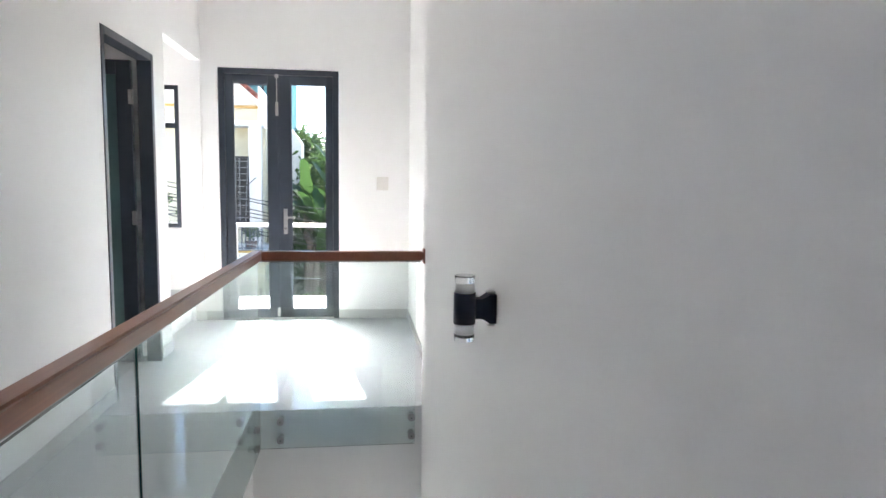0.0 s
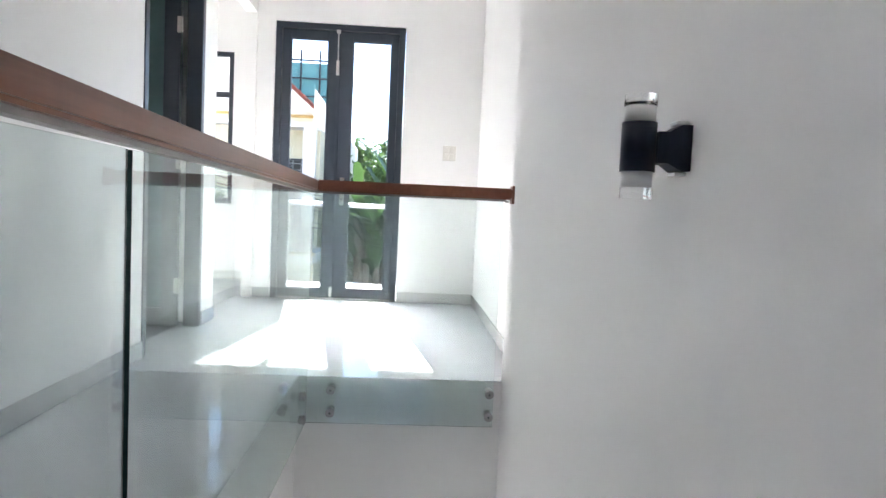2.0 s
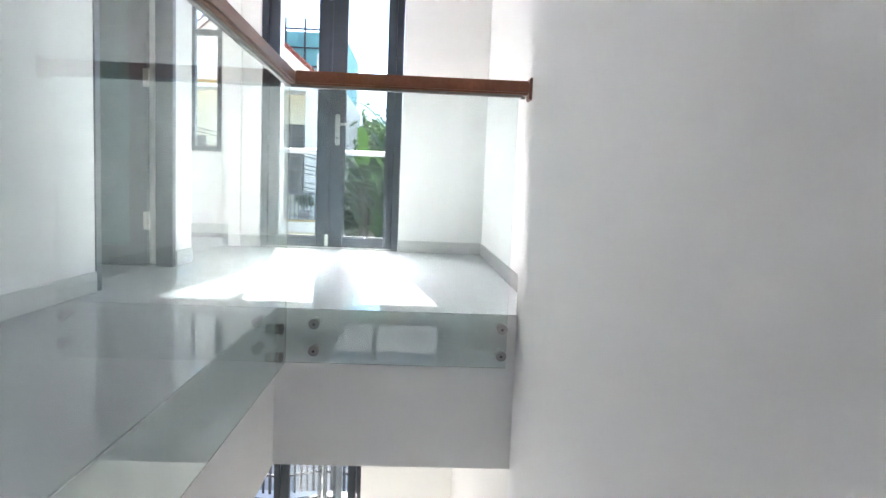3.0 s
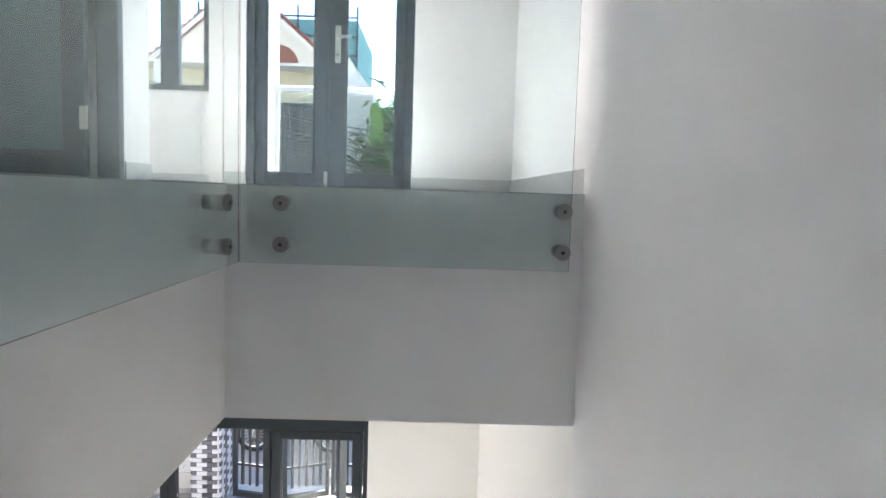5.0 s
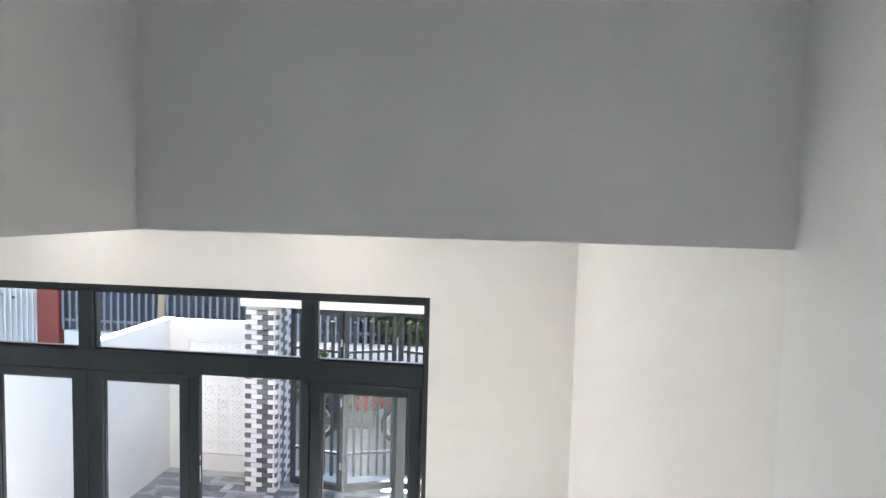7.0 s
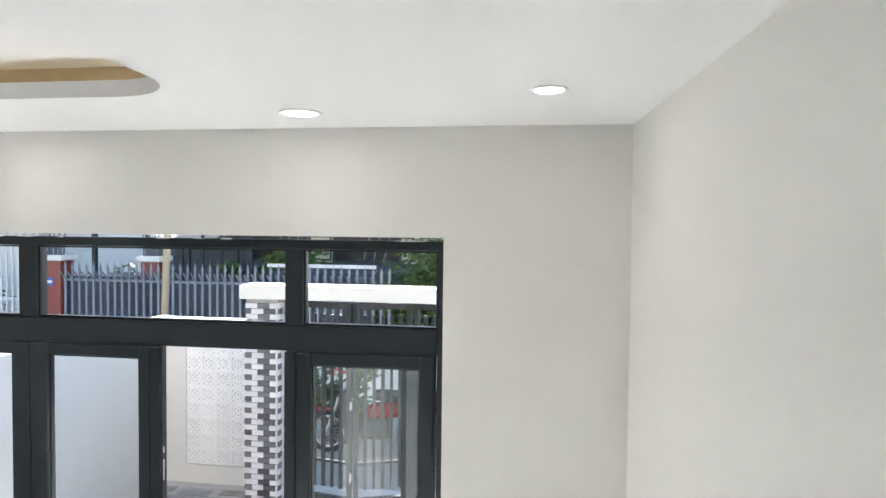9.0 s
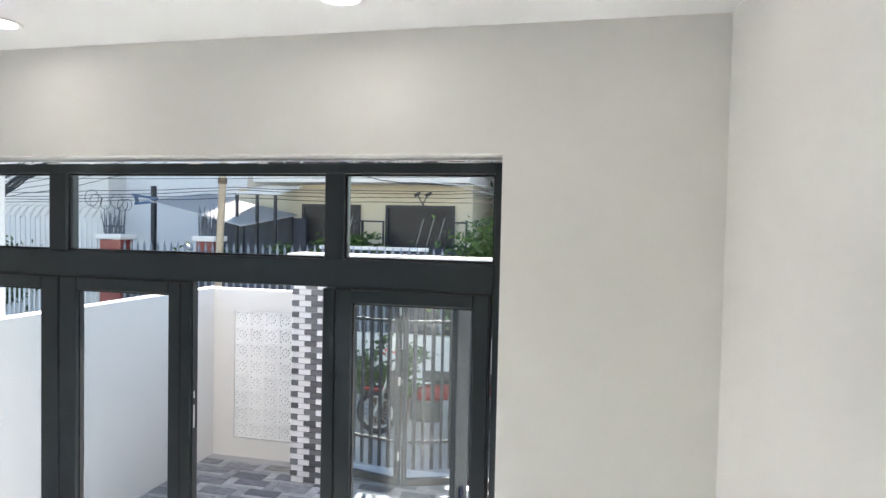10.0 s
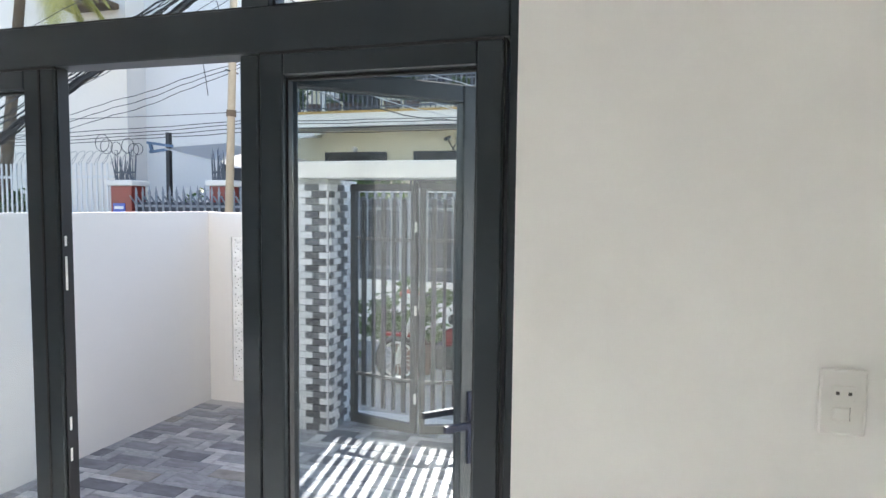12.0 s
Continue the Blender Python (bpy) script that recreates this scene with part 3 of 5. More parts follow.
g = part("pane", box(SK[0], SK[1], SK[2] + 0.04, SK[3] - 0.04, UP_C + 0.752, UP_C + 0.762), M_PANE, rl2)
g.visible_shadow = False

# rear window of the lower room: unseen, added to brighten the stair void
rw = thing("added_rear_window", (0.85, BACK - 0.08, BW[2]), "wide blue-black aluminium rear window, unseen, added to brighten the stair void", "window", "", "structure")
bm = bm_new()
xm = (BW[0] + BW[1]) / 2
for x0, x1 in ((BW[0], BW[0] + 0.05), (xm - 0.03, xm + 0.03), (BW[1] - 0.05, BW[1])):
    add_box(bm, x0, x1, BACK - 0.11, BACK - 0.05, BW[2], BW[3])
for z0, z1 in ((BW[2], BW[2] + 0.05), (BW[3] - 0.05, BW[3])):
    for x0, x1 in ((BW[0] + 0.05, xm - 0.03), (xm + 0.03, BW[1] - 0.05)):
        add_box(bm, x0, x1, BACK - 0.109, BACK - 0.051, z0, z1)
part("window_frame", bm, M_ALU_UP, rw)
for x0, x1 in ((BW[0] + 0.05, xm - 0.03), (xm + 0.03, BW[1] - 0.05)):
    pane("pane", x0, x1, BACK - 0.085, BW[2] + 0.05, BW[3] - 0.05, rw)

# balcony railing
br = thing("balcony_railing", (1.06, 1.35, -0.02), "glass balcony railing with a pale steel top rail", "railing")
part("top_rail", box(-0.13, 2.26, 1.325, 1.375, 0.905, 0.955, 0.008, 2), mat("pale_rail_steel", (0.60, 0.61, 0.63), 0.35, 0.3, 0.05, 10, 80, 0.0), br)
for x in (-0.10, 2.22):
    part("post", box(x - 0.02, x + 0.02, 1.335, 1.365, -0.02, 0.905, 0.004), M_STEEL, br)
for x0, x1 in ((-0.07, 2.19),):
    g = part("pane", box(x0, x1, 1.345, 1.353, 0.04, 0.88), M_PANE, br, "clear glass pane")
    g.visible_shadow = False

# ---- glass balustrade round the void ----
bal = thing("glass_balustrade", (0.82, -2.87, -0.235), "frameless glass balustrade with a red-brown wooden handrail round the void", "balustrade")


def glass_panel(x0, x1, y0, y1, z0, z1):
    bm = box(x0, x1, y0, y1, z0, z1)
    thin = 0 if x1 - x0 < y1 - y0 else 1
    for f in bm.faces:
        f.normal_update()
        corner = f.calc_center_median().y > -2.9 and (abs(f.normal.y) > 0.9 or f.calc_center_median().x < 0.85)
        f.material_index = 0 if abs(f.normal[thin]) > 0.9 or corner else 1
    return bm


for b in ((0.832, 1.823, -2.884, -2.874), (0.8205, 0.8305, -5.035, -2.884), (0.8205, 0.8305, -6.44, -5.055)):
    g = part("glass_panel", glass_panel(*b, -0.235, 1.0), [M_RAILGLASS, M_GLASSEDGE], bal, "clear greenish tempered glass panel")
    g.visible_shadow = False


def rail_bar(bm, p, q, w, h):
    p, q = Vector(p), Vector(q)
    m = Matrix.Translation((p + q) / 2) @ (q - p).to_track_quat("Y", "Z").to_matrix().to_4x4()
    bmesh.ops.create_cube(bm, size=1, matrix=m @ Matrix.Diagonal((w, (q - p).length, h, 1)))
    return bm


for p, q in (((0.825, -6.44, 1.063), (0.825, -2.848, 1.019)), ((0.85, -2.879, 1.019), (1.868, -2.879, 1.019))):
    bm = rail_bar(bm_new(), p, q, 0.064, 0.058)
    bmesh.ops.bevel(bm, geom=bm.edges[:], offset=0.008, segments=2, affect="EDGES")
    part("handrail", bm, M_WOOD, bal, "red-brown stained wooden handrail")
part("wall_flange", box(1.866, 1.884, -2.912, -2.830, 0.968, 1.064, 0.006), M_WOOD, bal)
bm = cyl((1.845, -2.871, 0.975), (1.845, -2.871, 0.985), 0.01, 10)
part("glass_channel", add_box(bm, 0.836, 1.84, -2.890, -2.868, 0.979, 0.991), M_STEEL_D, bal)
part("glass_channel", rail_bar(bm_new(), (0.8255, -6.44, 1.029), (0.8255, -2.90, 0.985), 0.024, 0.012), M_STEEL_D, bal)


def standoff(p, n):
    """A barrel spacer from the fascia through the glass, with a capped head and a socket in it."""
    p, n = Vector(p), Vector(n)
    s = part("standoff", cyl(p, p + n * 0.0535, 0.021, 24), M_STEEL, bal, "brushed steel glass standoff", True)
    bm = cyl(p + n * 0.0645, p + n * 0.0785, 0.024, 24)
    bmesh.ops.bevel(bm, geom=[e for e in bm.edges if e.is_manifold and e.calc_face_angle(0) > 0.8], offset=0.003, segments=2, affect="EDGES")
    part("cap", bm, M_STEEL_D, s)
    part("socket", cyl(p + n * 0.0786, p + n * 0.080, 0.006, 6), M_GASKET, s)


for z in (-0.055, -0.178):
    for x in (0.956, 1.801):
        standoff((x, VOID_Y, z), (0, -1, 0))
    for y in (-3.014, -4.88, -5.21, -6.25):
        standoff((VOID_X, y, z), (1, 0, 0))

# ---- wall lamp, switch, socket ----
wl = thing("wall_lamp", (1.812, -4.87, 1.07), "black up-and-down wall lamp with clear acrylic ends", "lamp")
part("body", cyl((1.812, -4.87, 1.018), (1.812, -4.87, 1.122), 0.0365, 40), M_BLACK, wl, "", True)
for z0, z1, zf in ((1.122, 1.180, 1.155), (1.018, 0.960, 0.985)):
    part("acrylic_end", cyl((1.812, -4.87, zf + 0.001 * (1 if zf > 1.07 else -1)), (1.812, -4.87, z1), 0.034, 40), M_ACRYL, wl, "clear acrylic end", True)
    part("frosted_core", cyl((1.812, -4.87, z0), (1.812, -4.87, zf), 0.0325, 32), M_FROST, wl, "frosted acrylic core", True)
bm = bm_new()
sec = [(1.846, 0.026, 0.033), (1.868, 0.026, 0.033), (1.893, 0.034, 0.048), (1.914, 0.034, 0.048)]
rings = [[bm.verts.new((x, -4.87 + sy * a, 1.07 + sz * b)) for sy, sz in ((-1, -1), (1, -1), (1, 1), (-1, 1))] for x, a, b in sec]
for r0, r1 in zip(rings, rings[1:]):
    for i in range(4):
        bm.faces.new((r0[i], r0[(i + 1) % 4], r1[(i + 1) % 4], r1[i]))
bm.faces.new(rings[0])
bm.faces.new(rings[-1])
part("bracket", bm, M_BLACK, wl)
for z in (1.124, 1.016):
    part("screw_tab", box(1.886, 1.912, -4.89, -4.85, z - 0.004, z + 0.004, 0.002), M_STEEL, wl)

sw = thing("wall_switch", (1.70, 0.0, 1.48), "white plastic light switch plate on the wall", "switch")
sp = part("plate", box(1.637, 1.765, -0.012, -0.001, 1.405, 1.550, 0.004, 2), M_PLATE, sw)
for k in range(2):
    for j in range(2):
        part("rocker", box(1.652 + 0.052 * k, 1.696 + 0.052 * k, -0.017, -0.0125, 1.420 + 0.062 * j, 1.472 + 0.062 * j, 0.003), M_PLATE, sp)

so = thing("wall_socket", (1.62, -0.605, -2.432), "white plastic socket and switch plate on the wall", "socket")
sp = part("plate", box(1.582, 1.660, -0.617, -0.606, -2.493, -2.371, 0.005, 2), M_PLATE, so)
part("outlet", box(1.601, 1.641, -0.6205, -0.6175, -2.428, -2.400, 0.0015), M_PLATE, sp)
for x in (1.611, 1.631):
    part("slot", box(x - 0.0028, x + 0.0028, -0.6222, -0.6208, -2.417, -2.411), M_DARKSLOT, sp)
part("rocker", box(1.604, 1.632, -0.6225, -0.6175, -2.466, -2.440, 0.002), M_PLATE, sp)
part("rocker_shadow_gap", box(1.6325, 1.6335, -0.6180, -0.6172, -2.466, -2.440), M_DARKSLOT, sp)

# ---- lower room: downlights ----
for x, y in ((-0.85, -0.93), (0.525, -0.96), (1.42, -1.27), (-2.3, -0.95)):
    rs = 0.70 if x > 1 else 1.0
    dl = thing("downlight", (x, y, LOW_C), "round white recessed ceiling downlight, switched on", "downlight", "downlights in the tray ceiling")
    bm = bm_new()
    prof = [(0.083, 0.0), (0.083, -0.004), (0.078, -0.007), (0.064, -0.005), (0.062, -0.001)]
    rings = [[bm.verts.new((x + rs * r * math.cos(k * math.tau / 40), y + rs * r * math.sin(k * math.tau / 40), LOW_C + z)) for k in range(40)] for r, z in prof]
    for r0, r1 in zip(rings, rings[1:]):
        for i in range(40):
            bm.faces.new((r0[i], r0[(i + 1) % 40], r1[(i + 1) % 40], r1[i]))
    part("trim_ring", bm, M_CEIL, dl, "", True)
    part("diffuser", cyl((x, y, LOW_C - 0.0035), (x, y, LOW_C - 0.001), 0.0635 * rs, 40), M_LED, dl, "glowing white diffuser")
    ld = bpy.data.lights.new("downlight_lamp", "AREA")
    ld.shape, ld.size, ld.energy, ld.color, ld.spread = "DISK", 0.12, 0.035, (1.0, 0.95, 0.86), radians(170)
    lo = new("downlight_lamp", ld)
    lo.location = (x, y, LOW_C - 0.012)

# ---- lower room: glazed entrance ----
FY0, FY1 = -0.465, -0.385
en = thing("door_3", (-0.35, -0.46, GROUND_IN), "dark grey aluminium folding entrance doors with a glazed top light", "door", "", "structure")
bm = bm_new()
add_box(bm, -1.74, -1.66, FY0, FY1, GROUND_IN, -1.19)
add_box(bm, 0.968, 1.005, FY0, FY1, GROUND_IN, -1.19)
add_box(bm, -1.66, 0.968, FY0, FY1, -1.232, -1.19)
add_box(bm, -1.66, 0.968, FY0, FY1, -1.697, -1.582)
for x0, x1 in ((-1.083, -0.992), (0.268, 0.350)):
    add_box(bm, x0, x1, FY0, FY1, -1.582, -1.232)
bmesh.ops.bevel(bm, geom=bm.edges[:], offset=0.003, segments=1, affect="EDGES")
part("door_frame", bm, M_ALU, en)
for x0, x1 in ((-1.66, -1.083), (-0.992, 0.268), (0.350, 0.968)):
    tl = pane("top_light_pane", x0, x1, -0.428, -1.582, -1.232, en)
    part("bead", beads(x0, x1, -1.580, -1.234, -0.446, -0.432, 0.008), M_GASKET, tl)
    part("sill_strip", box(x0 + 0.01, x1 - 0.01, -0.416, -0.394, -1.581, -1.574), M_STEEL, tl, "bright outer sill edge")
for x0, x1, s0, s1 in ((-1.655, -1.03, 0.055, 0.095), (-1.022, -0.345, 0.09, 0.112), (0.322, 0.955, 0.068, 0.062)):
    lf = part("door_leaf", leaf_frame(x0, x1, GROUND_IN + 0.01, -1.702, FY0 - 0.005, FY1 - 0.03, (s0, s1), 0.056, 0.10), M_ALU, en)
    pane("pane", x0 + s0, x1 - s1, -0.425, GROUND_IN + 0.11, -1.758, lf, material=M_PANE_DUSTY)
    part("gasket", beads(x0 + s0, x1 - s1, GROUND_IN + 0.112, -1.760, -0.452, -0.430, 0.006), M_GASKET, lf)
    part("leaf_gap", box(x0, x1, FY0 - 0.002, FY1 - 0.04, -1.7025, -1.6960), M_GASKET, lf)
    part("leaf_gap", box(x1 + 0.001, x1 + 0.006, FY0 + 0.004, FY1 - 0.04, GROUND_IN + 0.01, -1.70), M_GASKET, lf)
rnd = random.Random(3)
for k in range(11):
    x = rnd.uniform(-1.68, 0.98)
    w, d = rnd.uniform(0.01, 0.09), rnd.uniform(0.002, 0.006)
    bm = bm_new()
    pts = [(x + w * math.cos(a) * rnd.uniform(0.7, 1.1), -1.1895 + d * math.sin(a) * rnd.uniform(0.6, 1.0)) for a in [j * math.tau / 9 for j in range(9)]]
    lo, hi = [bm.verts.new((px, FY0 - 0.0025, pz)) for px, pz in pts], [bm.verts.new((px, FY0 + 0.002, pz)) for px, pz in pts]
    bm.faces.new(lo)
    for i in range(9):
        bm.faces.new((lo[i], lo[(i + 1) % 9], hi[(i + 1) % 9], hi[i]))
    part("plaster_smear", bm, M_WALL_LOW, en, "ragged plaster on the frame edge")
part("jamb_stile", box(0.264, 0.318, FY0 - 0.003, FY1, GROUND_IN + 0.01, -1.702, 0.004), M_ALU, en)
part("stile_seam", box(-0.399, -0.393, FY0 - 0.0085, FY0 - 0.0045, GROUND_IN + 0.02, -1.705), M_GASKET, en)
for z, dz in ((-2.21, 0.03), (-2.34, 0.10), (-2.76, 0.04), (-2.854, 0.04)):
    part("lock_plate", box(-0.3445, -0.338, FY0 + 0.012, FY0 + 0.020, z, z + dz, 0.001), M_PLATE, en, "bright zinc lock strip")
part("lock_point", box(0.258, 0.264, FY0 + 0.012, FY0 + 0.03, -2.9, -2.6), M_STEEL, en)

# the leaf that stands folded out over the yard
ol = thing("open_door_leaf", (0.30, -0.36, GROUND_IN), "dark grey glazed entrance leaf swung open outwards", "door leaf", rot=(0, 0, 45))
W, H0, H1 = 0.66, 0.012, 2.148
lf = part("leaf_frame", leaf_frame(0.0, W, H0, H1, -0.025, 0.025, (0.06, 0.075), 0.056, 0.10), M_ALU, ol)
g = part("pane", box(0.06, W - 0.075, -0.003, 0.005, 0.11, H1 - 0.056), M_PANE_DUSTY, ol, "dusty clear glass pane")
g.visible_shadow = False
for s in (-1, 1):
    y0 = s * 0.026
    hp = part("handle_plate", box(W - 0.052, W - 0.022, min(y0, y0 + s * 0.01), max(y0, y0 + s * 0.01), 0.93, 1.17, 0.003), M_BLACK, ol, "black lever handle")
    bm = cyl((W - 0.037, y0, 1.075), (W - 0.037, y0 + s * 0.05, 1.075), 0.009, 12)
    add_box(bm, W - 0.16, W - 0.028, y0 + s * 0.05 - 0.008, y0 + s * 0.05 + 0.008, 1.065, 1.085)
    part("lever", bm, M_BLACK, hp)

# ---- yard ----
structure("ground", box(-150, 150, -60, 250, STREET - 0.5, STREET), M_CONC, "pale grey concrete street and ground", "ground")
yard = structure("yard_floor", box(-2.68, 2.0, -0.36, 3.5, STREET - 0.1, YARD - 0.006), M_MORTAR, "yard bed with pale joints between stone tiles", "pavement")
structure("door_step", box(-2.68, 2.0, -0.36, 0.02, YARD - 0.006, GROUND_IN - 0.02), M_MORTAR, "low pale step before the entrance", "step")
structure("wall_yard_left", box(-2.82, -2.68, -0.36, 3.48, STREET - 0.1, -2.155), M_OUTWALL, "white rendered yard wall", "wall")
structure("wall_yard_right", box(2.0, 2.14, -0.36, 3.48, STREET - 0.1, -2.155), M_OUTWALL, "white rendered yard wall", "wall")
ywf = structure("wall_yard_front", opening_wall("x", -2.68, -1.50, STREET - 0.1, -2.16, 3.336, 3.466, [(-2.43, -1.57, -3.80, -2.395)]), M_OUTWALL, "white rendered front yard wall round a screen of vent blocks", "wall")

# gate beam and clad pillar
structure("gate_beam", box(-1.545, 2.2, 2.80, 3.14, -1.862, -1.722, 0.008), M_OUTWALL, "white rendered beam over the gate", "beam")
pil = thing("gate_pillar", (-1.33, 3.1, YARD), "gate pillar clad in white, grey and black ledge stone", "pillar")
PX0, PX1, PY0, PY1 = -1.50, -1.165, 2.875, 3.44
part("core", box(PX0, PX1, PY0, PY1, STREET, -1.864), M_MORTAR, pil)

# opposite right pillar, plain, carries the beam's far end
structure("gate_pier", box(1.75, 2.2, 2.86, 3.46, STREET, -1.864), M_OUTWALL, "white rendered pier at the end of the gate beam", "pier")


def gate_leaf(p, q, z0, z1):
    """A steel leaf from p to q: frame, three cross rails and five bars."""
    p, q = Vector(p), Vector(q)
    d = q - p
    w, h = d.length, z1 - z0
    g = thing("gate_leaf", (p.x, p.y, z0), "dark grey steel gate leaf of upright bars, half folded", "gate", "folding gate leaves", rot=(0, 0, math.degrees(math.atan2(d.y, d.x))))
    bm = bm_new()
    add_box(bm, 0, 0.05, -0.025, 0.025, 0, h)
    add_box(bm, w - 0.05, w, -0.025, 0.025, 0, h)
    add_box(bm, 0.05, w - 0.05, -0.024, 0.024, h - 0.06, h)
    add_box(bm, 0.05, w - 0.05, -0.024, 0.024, 0, 0.075)
    bmesh.ops.bevel(bm, geom=bm.edges[:], offset=0.003, segments=1, affect="EDGES")
    part("frame", bm, M_GATE, g)
    for z in (0.43, h - 0.46):
        part("cross_rail", box(0.05, w - 0.05, -0.014, 0.014, z - 0.015, z + 0.015, 0.002), M_GATE, g)
    for k in range(5):
        x = 0.05 + (w - 0.1) * (k + 0.75) / 5.5
        b = 0.014 if k % 2 else 0.019
        part("bar", box(x - b, x + b, -0.013, 0.013, 0.16, h - 0.12, 0.002), M_GATE, g)
    for z in (0.30, h * 0.5, h - 0.35):
        part("hinge", cyl((w + 0.004, -0.03, z - 0.04), (w + 0.004, -0.03, z + 0.04), 0.011, 10), M_STEEL, g)
    return g


gate_leaf((-1.05, 3.09), (-0.41, 2.95), YARD + 0.04, -1.90)
gate_leaf((-0.39, 2.95), (0.16, 3.16), YARD + 0.04, -1.90)
gate_leaf((0.19, 3.16), (0.80, 3.02), YARD + 0.04, -1.90)
gate_leaf((0.82, 3.02), (1.43, 3.18), YARD + 0.04, -1.90)

# ---- far things across the street ----


def leaf_cloud(n, centre, radii, size, seed, bm=None, lean=0.6, hollow=0.35):
    """Many small folded leaves, scattered in uneven clumps inside an ellipsoid."""
    rnd = random.Random(seed)
    bm = bm or bm_new()
    clumps = []
    while len(clumps) < max(6, n // 60):
        v = Vector((rnd.uniform(-1, 1), rnd.uniform(-1, 1), rnd.uniform(-1, 1)))
        if hollow < v.length < 1:
            clumps.append((v, rnd.uniform(0.14, 0.34)))
    for _ in range(n):
        c, r = rnd.choice(clumps)
        v = c + Vector((rnd.gauss(0, 1), rnd.gauss(0, 1), rnd.gauss(0, 0.8))) * r * 0.6
        o = Vector(centre) + Vector((v.x * radii[0], v.y * radii[1], v.z * radii[2]))
        s = size * rnd.uniform(0.6, 1.35)
        m = Euler((rnd.uniform(-lean, lean) * 2, rnd.uniform(-lean, lean) * 2, rnd.uniform(0, math.tau))).to_matrix()
        pts = [o + m @ (Vector(p) * s) for p in ((0, -1, 0), (0.38, -0.1, 0.1), (0, 1, -0.12), (-0.38, -0.1, 0.1))]
        a, b, c2, d = (bm.verts.new(p) for p in pts)
        bm.faces.new((a, b, c2))
        bm.faces.new((a, c2, d))
    return bm


def tree(base, height, radii, n, size, seed, label):
    base = Vector(base)
    t = thing("tree", base, label, "tree")
    rnd = random.Random(seed)
    top = base + Vector((rnd.uniform(-0.2, 0.2), 0, height - radii[2] * 0.9))
    bm = cyl(base, top, 0.05 * height ** 0.7, 12, 0.025 * height ** 0.7)
    for k in range(7):
        a = rnd.uniform(0, math.tau)
        p = base.lerp(top, rnd.uniform(0.55, 1.0))
        cyl(p, p + Vector((math.cos(a) * radii[0] * 0.7, math.sin(a) * radii[1] * 0.7, rnd.uniform(0.3, 1.1) * radii[2])), 0.05, 7, 0.012, bm=bm)
    part("trunk", bm, M_BARK, t, "", True)
    part("crown", leaf_cloud(n, base + Vector((0, 0, height - radii[2])), radii, size, seed), M_LEAF, t)
    return t


def shrub(name, centre, radii, n, size, seed, label, material=None):
    ob = solid(name, leaf_cloud(n, centre, radii, size, seed), material or M_LEAF, label, "shrub", "", "stuff")
    return ob


# palisade fence on its plinth
FYF = 7.0
structure("wall_plinth", box(-6.85, 6.0, FYF, FYF + 0.15, STREET - 0.1, -3.21), M_GREYWALL, "pale rendered plinth wall under a steel fence", "wall")
fence = thing("palisade_fence", (0, FYF + 0.05, -3.21), "grey-blue steel palisade fence with bent spear tips", "fence")
for z in (-3.02, -2.12):
    part("rail", box(-6.95, -0.92, FYF + 0.06, FYF + 0.10, z - 0.02, z + 0.02), M_PICKET, fence)
# added backing: its dark colour stands in for the shadowy depth behind
part("dark_backing", box(-6.95, -1.3, FYF + 0.125, FYF + 0.135, -3.21, -2.05), M_TARP_SHADE, fence, "dark backing added for the shadowy depth behind the pickets")
bm = bm_new()
add_box(bm, -0.019, 0.019, -0.008, 0.008, 0.0, 1.30)
v = [bm.verts.new(p) for p in ((-0.032, 0.0, 1.30), (0.032, 0.0, 1.30), (0.0, -0.004, 1.44), (0, 0.012, 1.30))]
bm.faces.new((v[0], v[1], v[2]))
bm.faces.new((v[0], v[2], v[3]))
bm.faces.new((v[1], v[3], v[2]))
picket_mesh = to_mesh("picket", bm, M_PICKET)
bm = add_box(bm_new(), -0.015, 0.015, -0.006, 0.006, 0.0, 0.2)
spur_mesh = to_mesh("spur", bm, M_PICKET)
for k in range(44):
    x = -6.90 + 0.138 * k
    piece("picket", picket_mesh, fence, (x, FYF + 0.045, -3.21))
    if k < 42:
        piece("spur", spur_mesh, fence, (x, FYF + 0.04, -2.10), (42, 0, 0))


def red_post(x0, x1, y, top, sign):
    p = thing("gate_post", ((x0 + x1) / 2, y + 0.3, STREET), "oxblood tiled gate post with a pale cap", "post", "gate posts across the street")
    part("shaft", box(x0, x1, y, y + 0.34, STREET, top - 0.1, 0.01), M_RED, p)
    part("cap", box(x0 - 0.05, x1 + 0.05, y - 0.05, y + 0.39, top - 0.1, top, 0.015), M_GREYWALL, p)
    if sign:
        s = part("sign_plate", box(x0 + 0.06, x0 + 0.31, y - 0.012, y - 0.002, top - 0.55, top - 0.40), M_SIGN, p, "small blue plate with a white bar")
        part("bar", box(x0 + 0.09, x0 + 0.28, y - 0.016, y - 0.013, top - 0.50, top - 0.45), M_WHITEIRON, s)
    sp = part("spike_crown", bm_spikes(x0, x1, y, top), M_RAILPAINT, p, "cluster of dark iron spikes")
    return p


def bm_spikes(x0, x1, y, top):
    bm = bm_new()
    rnd = random.Random(int(abs(x0) * 10))
    for k in range(20):
        x = x0 + (x1 - x0) * (k % 10 + 0.5) / 10 + rnd.uniform(-0.02, 0.02)
        h = rnd.uniform(0.30, 0.55)
        cyl((x, y + 0.1, top), (x + rnd.uniform(-0.05, 0.05), y + 0.1 + rnd.uniform(-0.1, 0.1), top + h), 0.014, 5, 0.004, bm=bm)
    add_box(bm, x0, x1, y + 0.085, y + 0.115, top + 0.12, top + 0.15)
    return bm


